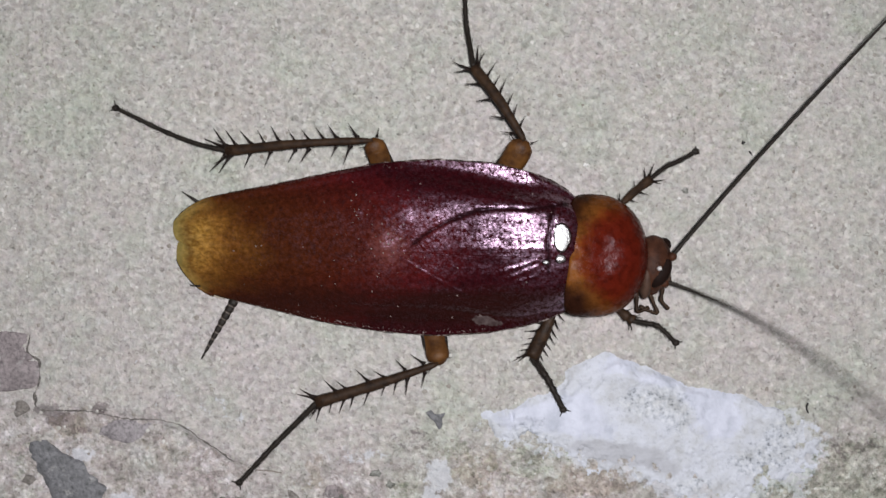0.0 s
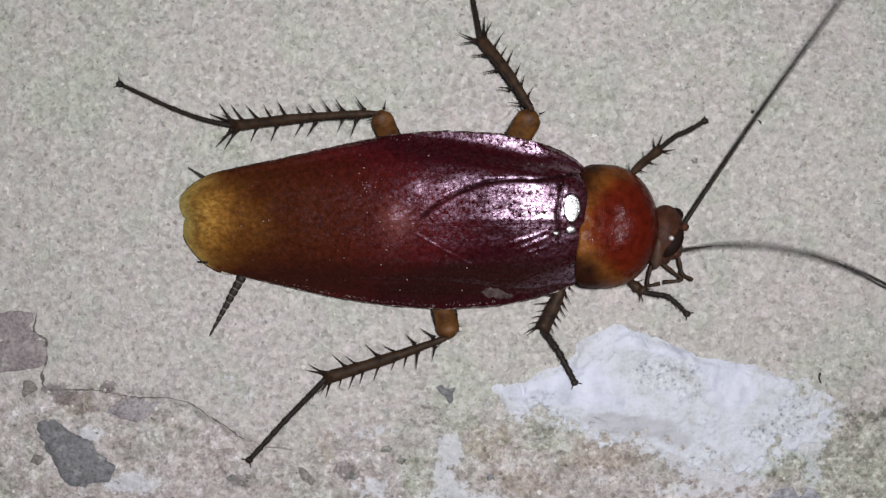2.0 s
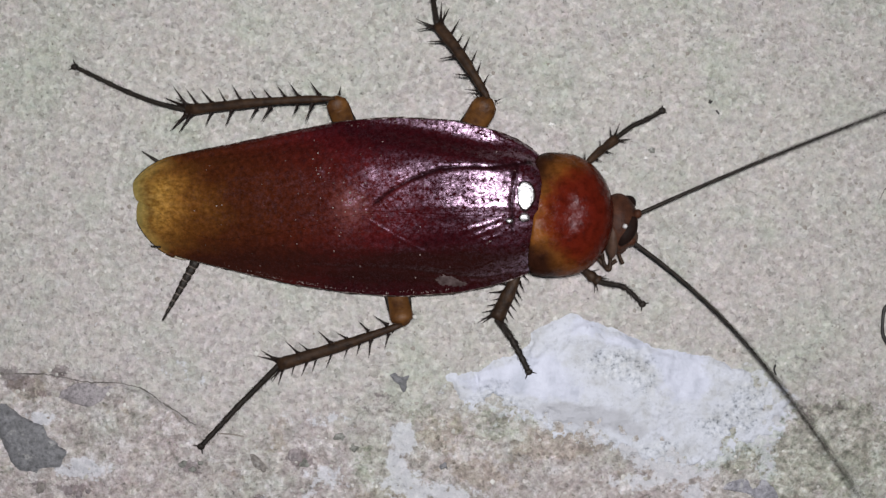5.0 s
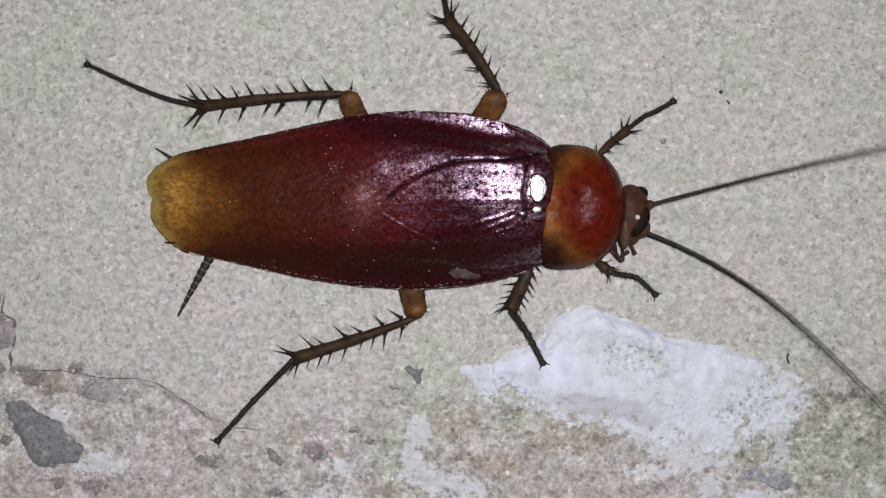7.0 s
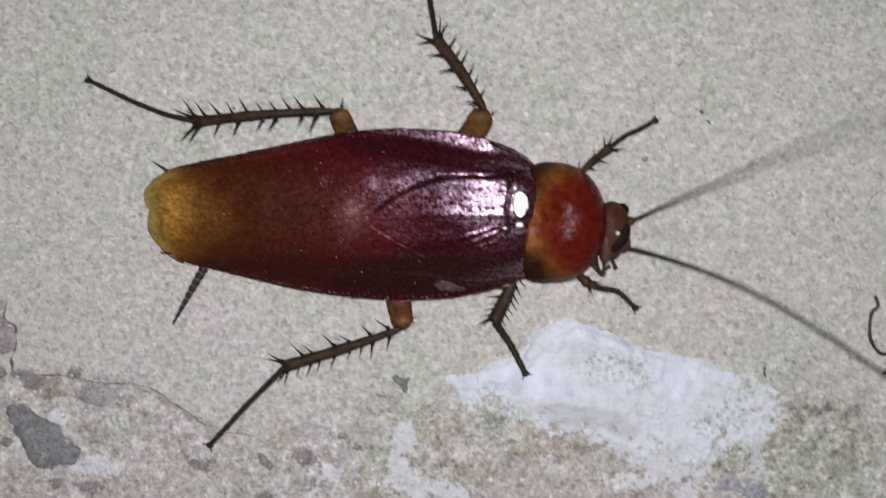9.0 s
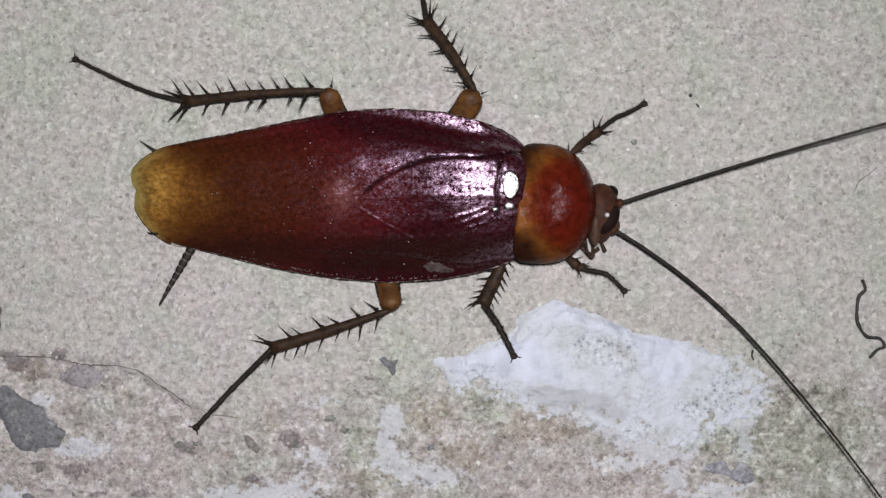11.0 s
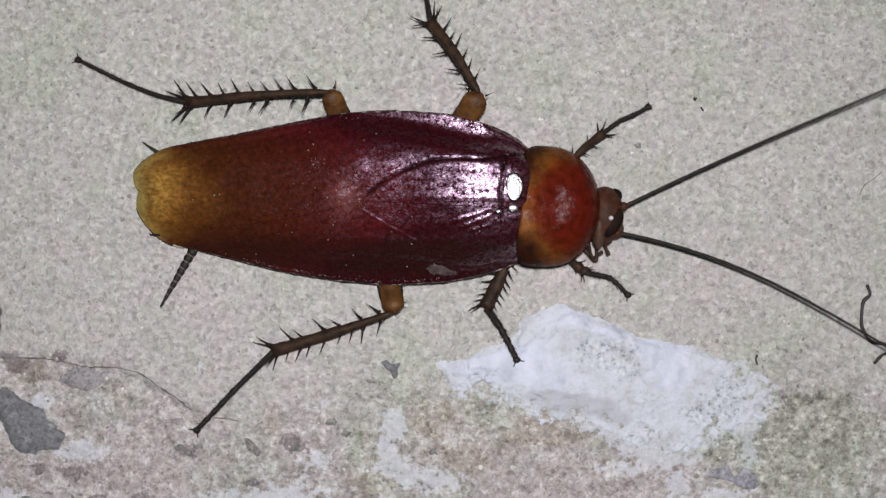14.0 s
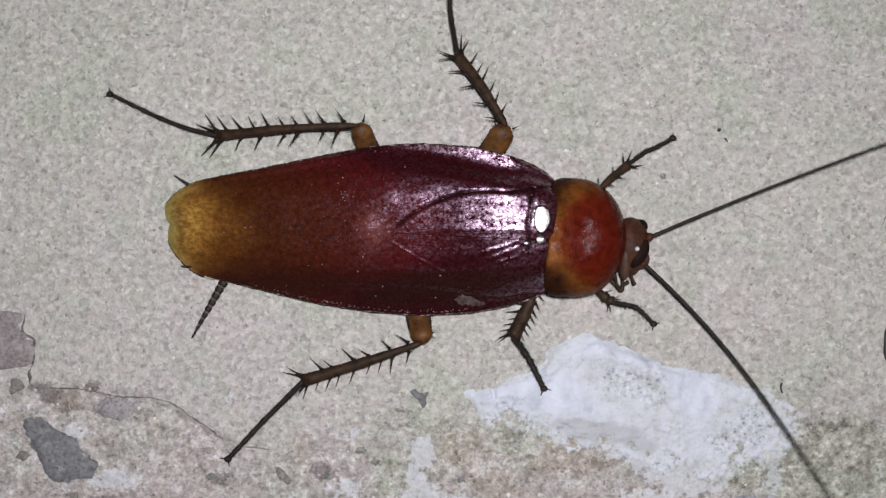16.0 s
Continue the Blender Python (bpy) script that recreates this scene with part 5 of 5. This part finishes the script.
def palp(root, bends, radius):
    """A jointed mouth feeler."""
    line = curve_through([(0, 0, 0)] + bends, 24)
    s = np.linspace(0, 1, 24)
    v, f = tube(line, radius * (0.8 + 0.35 * np.abs(np.sin(s * np.pi * 2.5))), 8)
    ob = on_head("palp", (v, f), TIBIA, "jointed brown mouth feeler")
    ob.location = [c * MM for c in root]
    return ob


palps = [
    palp((0.05, -2.3, -1.0), [(-0.15, -0.9, -0.1), (-0.1, -1.55, -0.2), (0.75, -1.35, -0.25)], 0.14),
    palp((0.85, -2.2, -1.0), [(0.85, -0.55, -0.1), (1.5, -1.05, -0.2), (0.2, -1.35, -0.35)], 0.14),
    palp((1.95, -1.6, -0.9), [(0.25, -0.75, -0.1), (0.45, -1.25, -0.15), (1.2, -1.6, -0.2)], 0.14),
]


# ---- feelers: short stiff pieces end to end ----
PIECES = [0.9] + [1.5] * 6 + [2.2] * 6 + [3.2] * 5
STARTS = np.concatenate([[0], np.cumsum(PIECES)])


def build_feeler():
    out = []
    for s0, length in zip(STARTS, PIECES):
        s = np.linspace(-0.06, length + 0.06, int(length / 0.09))
        taper = np.interp(s + s0, [0, 1.0, 14, 38], [0.17, 0.15, 0.115, 0.05])
        beads = 0.90 + 0.10 * np.abs(np.sin((s + s0) * np.pi / 0.34))
        v, f = tube(np.column_stack([s, 0 * s, 0 * s]), taper * beads, 8)
        out.append(part("antenna_piece", v, f, ANTENNA, cockroach, "piece of a long thin blackish antenna"))
    return out


left_feeler, right_feeler = build_feeler(), build_feeler()


def build_dust():
    """Pale dust specks lying on the wings, nine of them imitating a glint."""
    rng = np.random.default_rng(8)
    pieces = []
    for _ in range(330):
        x, y = rng.uniform(-15, 8.5), rng.uniform(-5.2, 5.4)
        if rng.random() < 0.35:
            x, y = rng.normal(-4.0, 2.6), rng.normal(0.6, 1.6)
        # nine larger specks stand in for a glossy fleck on the left wing
        if _ < 9:
            x, y = rng.normal(-5.5, 0.38), rng.normal(2.6, 0.35)
        elif _ < 26:
            x, y = rng.normal(-3.7, 0.9), rng.normal(0.2, 0.7)
        elif _ < 230:
            # grit along the two outer rims
            x = rng.uniform(-13, 4) if _ < 160 else rng.uniform(-4, 8)
            y = np.interp(x, EDGE_X, RIGHT_Y) + 0.16 + abs(rng.normal(0, 0.10)) if _ < 160 else np.interp(x, EDGE_X, LEFT_Y) - 0.16 - abs(rng.normal(0, 0.25))
        s = (0.025 + 0.06 * rng.random() ** 2) * (0.65 if 70 <= _ < 230 else 2.0 if _ < 9 else 1.4 if _ < 26 else 1.0)
        z = float(wing_height(np.array([x]), np.array([y]))[0]) + 0.115
        ring = [(x + s * rng.uniform(0.5, 1.2) * math.cos(a), y + s * rng.uniform(0.5, 1.2) * math.sin(a), z) for a in (0.2, 1.4, 2.7, 3.9, 5.2)]
        tip = [(x, y, z + 0.6 * s)]
        pieces.append((np.array(ring + tip), [(j, (j + 1) % 5, 5) for j in range(5)]))
    v, f = join(pieces)
    v = v + np.array([CX, CY, 0])
    return thing("dust", v, f, GREY_DUST, "pale dust specks and an imitated glossy fleck on the cockroach's wings", "dust", kind="stuff")


build_dust()


def wing_scuff():
    """A ragged pale film on the wing's edge."""
    xs, ys = np.arange(2.6, 5.2, 0.07), np.arange(-6.1, -4.7, 0.07)
    gx, gy = np.meshgrid(xs, ys)
    d = 1 - ((gx - 3.9) / 1.0) ** 2 - ((gy + 5.45 + 0.12 * (gx - 3.9)) / 0.42) ** 2 + 0.7 * fractal(gx, gy, 1.6, 140)
    gz = wing_height(gx, gy) - 0.04 + np.clip(d * 0.05, -0.03, 0.03)
    keep = d > 0
    idx = np.arange(gx.size).reshape(gx.shape)
    cell = keep[:-1, :-1] & keep[:-1, 1:] & keep[1:, 1:] & keep[1:, :-1]
    r, c = np.nonzero(cell)
    faces = np.stack([idx[r, c], idx[r, c + 1], idx[r + 1, c + 1], idx[r + 1, c]], -1)
    return np.stack([gx, gy, gz], -1).reshape(-1, 3), faces


def glint_plate_shape(cx, cy, rx, ry, turn):
    """A low smooth plate tilted a little back, sunk into the wing's root."""
    n, rings = 40, 8
    th = np.arange(n) * 2 * np.pi / n
    wob = 1 + 0.05 * np.sin(3 * th + turn) + 0.02 * np.sin(5 * th + 2 * turn)
    verts, faces = [], []
    for k in range(rings + 1):
        q = 1 - k / rings * 0.97
        x, y = cx + rx * q * wob * np.cos(th), cy + ry * q * wob * np.sin(th)
        verts.append(np.column_stack([x, y, 5.635 + 0.030 * (x - 9.2) - 0.02 * max(-cy, 0) + 0.045 * (1 - q * q) - 0.3 * (k == 0)]))
    for k in range(rings):
        for j in range(n):
            a, b = k * n + j, k * n + (j + 1) % n
            faces.append((a, b, b + n, a + n))
    faces.append(tuple(rings * n + j for j in range(n)))
    faces.append(tuple(range(n))[::-1])
    return np.vstack(verts), faces


# added plates, placed to throw the lamp back as white highlights
for root in ((9.12, 0.68, 0.72, 1.2, 1.0), (9.05, -0.85, 0.42, 0.36, 2.2), (8.0, -1.1, 0.30, 0.22, 0.4)):
    v, f = glint_plate_shape(*root)
    part("glint_plate", v, f, PLATE, cockroach, "small glassy plate added at the wing roots for a highlight")
v, f = wing_scuff()
part("wing_scuff", v, f, SCUFF, cockroach, "pale scuffed fleck at the wing's edge")


# ---- what moves: the two feelers swing all the time, the head and mouth feelers shift once ----
# base angle and angle 14 mm out, in degrees, every tenth of a second
RIGHT_A = [(-18, -38), (-2, -20), (8, -8), (-3, -20), (15, -45), (25, -3), (10, -6), (31, 12), (9, -8), (-12, -28), (10, -25), (42, 15), (21, 5), (5, -8), (-15, -30), (-12, -37), (58, 38), (43, 22), (6, -5), (-4, -14), (12, -27), (42, -50), (-8, -25), (-13, -28), (10, -2), (0, -12), (-26, -33), (-34, -42), (-45, -56), (-38, -48), (-33, -47), (-17, -28), (-20, -30), (-27, -36), (-44, -60), (-32, -55), (-30, -44), (-35, -38)]
RIGHT_B = [(-52, -72), (-46, -62), (-36, -52), (-24, -40), (-30, -41), (-33, -46), (-48, -58), (-57, -80), (-26, -42), (-12, -30), (-26, -38), (-30, -38), (-20, -44), (-55, -85), (-44, -62), (-18, -42), (-6, -24), (-20, -35), (-24, -38), (-10, -22), (25, 2), (-5, -14), (-33, -52), (-30, -42), (-25, -38), (5, -10), (-4, -14), (-15, -32), (-30, -40), (-10, -25), (-12, -26), (-22, -32), (-12, -32), (-5, -30), (-14, -28)]
RIGHT_C = [(-25, -42), (-24, -48), (-35, -52), (-32, -45), (-20, -34), (-5, -28), (-35, -52), (-46, -64), (-28, -48), (0, -24), (10, -8), (-16, -36), (-36, -52), (-54, -66), (-52, -64), (-46, -58), (-29, -44), (-23, -42), (-30, -47), (-38, -52), (-40, -56), (-32, -58), (-42, -50), (-36, -54), (-28, -50), (-21, -34), (-9, -26), (-10, -28), (4, -10), (35, -2), (-15, -75), (-42, -60), (-12, -40), (-8, -24), (-17, -28), (-26, -38), (-32, -42), (-31, -47.5), (-38, -52), (-21, -38), (-33, -46), (-34, -52), (-29, -42), (-14, -34), (-14, -45), (-55, -82), (-45, -65), (-42, -55)]
LEFT_A = [50.7, 48, 41, 50, 41, 44, 45, 38, 48, 55, 48, 48, 44, 42, 49, 43, 33, 37, 56, 65, 57, 54, 36, 36, 33, 28, 32, 35, 38, 33, 28, 21, 21, 26, 30, 31.5, 27, 28]
LEFT_B = [13, 10, 12, 12, 11, 11, 13, 6.5, 13, 19, 16, 20, 15, 10, 13, 12, 11, 15, 22, 22, 22, 10, 8.5, 10, 11, 6, 5, 11, 17, 18.5, 7, 7, 25, 34, 24]
LEFT_C = [17, 18, 13.5, 12.5, 18, 29, 32, 37.5, 36, 40, 26, 23, 31.3, 49, 64, 57, 48, 45, 34, 31, 30, 26, 22, 17, 19, 22, 19, 27, 15, 15, 15, 9, 20, 31, 34, 31, 32, 39, 29, 23, 28, 23, 23, 22, 33, 30, 27, 24]
# slower swings carry both feelers over the times between
RIGHT_GAP_1 = [(4.0, -22, -36), (4.3, -34, -50), (4.6, -18, -30), (4.9, -30, -46), (5.2, -40, -58), (5.5, -34, -52)]
RIGHT_GAP_2 = [(9.5, -24, -40), (9.8, -10, -26), (10.1, -28, -44), (10.4, -36, -54), (10.7, -16, -32), (11.0, -30, -48)]
LEFT_GAP_1 = [(4.0, 33), (4.4, 24), (4.8, 29), (5.2, 18), (5.5, 15)]
LEFT_GAP_2 = [(9.5, 27), (9.9, 18), (10.3, 30), (10.7, 24), (11.0, 19)]


def motions():
    right = [(k / 10, a, b) for k, (a, b) in enumerate(RIGHT_A)] + RIGHT_GAP_1
    right += [(5.8 + k / 10, a, b) for k, (a, b) in enumerate(RIGHT_B)] + RIGHT_GAP_2
    right += [(11.3 + k / 10, a, b) for k, (a, b) in enumerate(RIGHT_C)]
    left = [(k / 10, a) for k, a in enumerate(LEFT_A)] + LEFT_GAP_1
    left += [(5.8 + k / 10, a) for k, a in enumerate(LEFT_B)] + LEFT_GAP_2
    left += [(11.3 + k / 10, a) for k, a in enumerate(LEFT_C)]

    def swing(pieces, root, rows, lift):
        keyed = [[] for _ in pieces]
        for t, a0, a1 in rows:
            x, y, z = root
            for k, length in enumerate(PIECES):
                s = STARTS[k] + length / 2
                a = a0 + (a1 - a0) * (s / 14 if s < 14 else 1 + 0.35 * (s - 14) / 14)
                e = lift * (1 - 0.3 * s / 38)
                keyed[k].append((t, pose(x * MM, y * MM, z * MM, 0, -e, a)))
                x += length * math.cos(radians(e)) * math.cos(radians(a))
                y += length * math.cos(radians(e)) * math.sin(radians(a))
                z += length * math.sin(radians(e))
        for piece, some in zip(pieces, keyed):
            walk(piece, some)

    swing(left_feeler, local(14.75, 2.12, 2.75), [(t, a, a - 3) for t, a in left], 6)
    swing(right_feeler, local(14.2, 0.15, 2.6), right, 3)

    def neck(dx, dy, rz, ry=0):
        return pose((NECK[0] + dx) * MM, (NECK[1] + dy) * MM, NECK[2] * MM, 0, ry, rz)

    walk(head, [(0.0, neck(0.0, -0.05, -3)), (1.0, neck(0.1, 0, -5)), (2.3, neck(0.1, 0, -5)), (2.8, neck(0, 0, 0)), (16.0, neck(0, 0, 0))])
    for ob, fold in zip(palps, (20, -62, -45)):
        at = [c / MM for c in ob.location]
        out = pose(at[0] * MM, at[1] * MM, at[2] * MM)
        tucked = pose((at[0] - 0.5) * MM, (at[1] + 0.55) * MM, (at[2] - 0.3) * MM, 0, 0, fold)
        half = pose((at[0] - 0.25) * MM, (at[1] + 0.25) * MM, (at[2] - 0.15) * MM, 0, 0, fold / 2)
        walk(ob, [(0.0, half), (0.7, out), (2.2, out), (2.8, tucked), (16.0, tucked)])


motions()
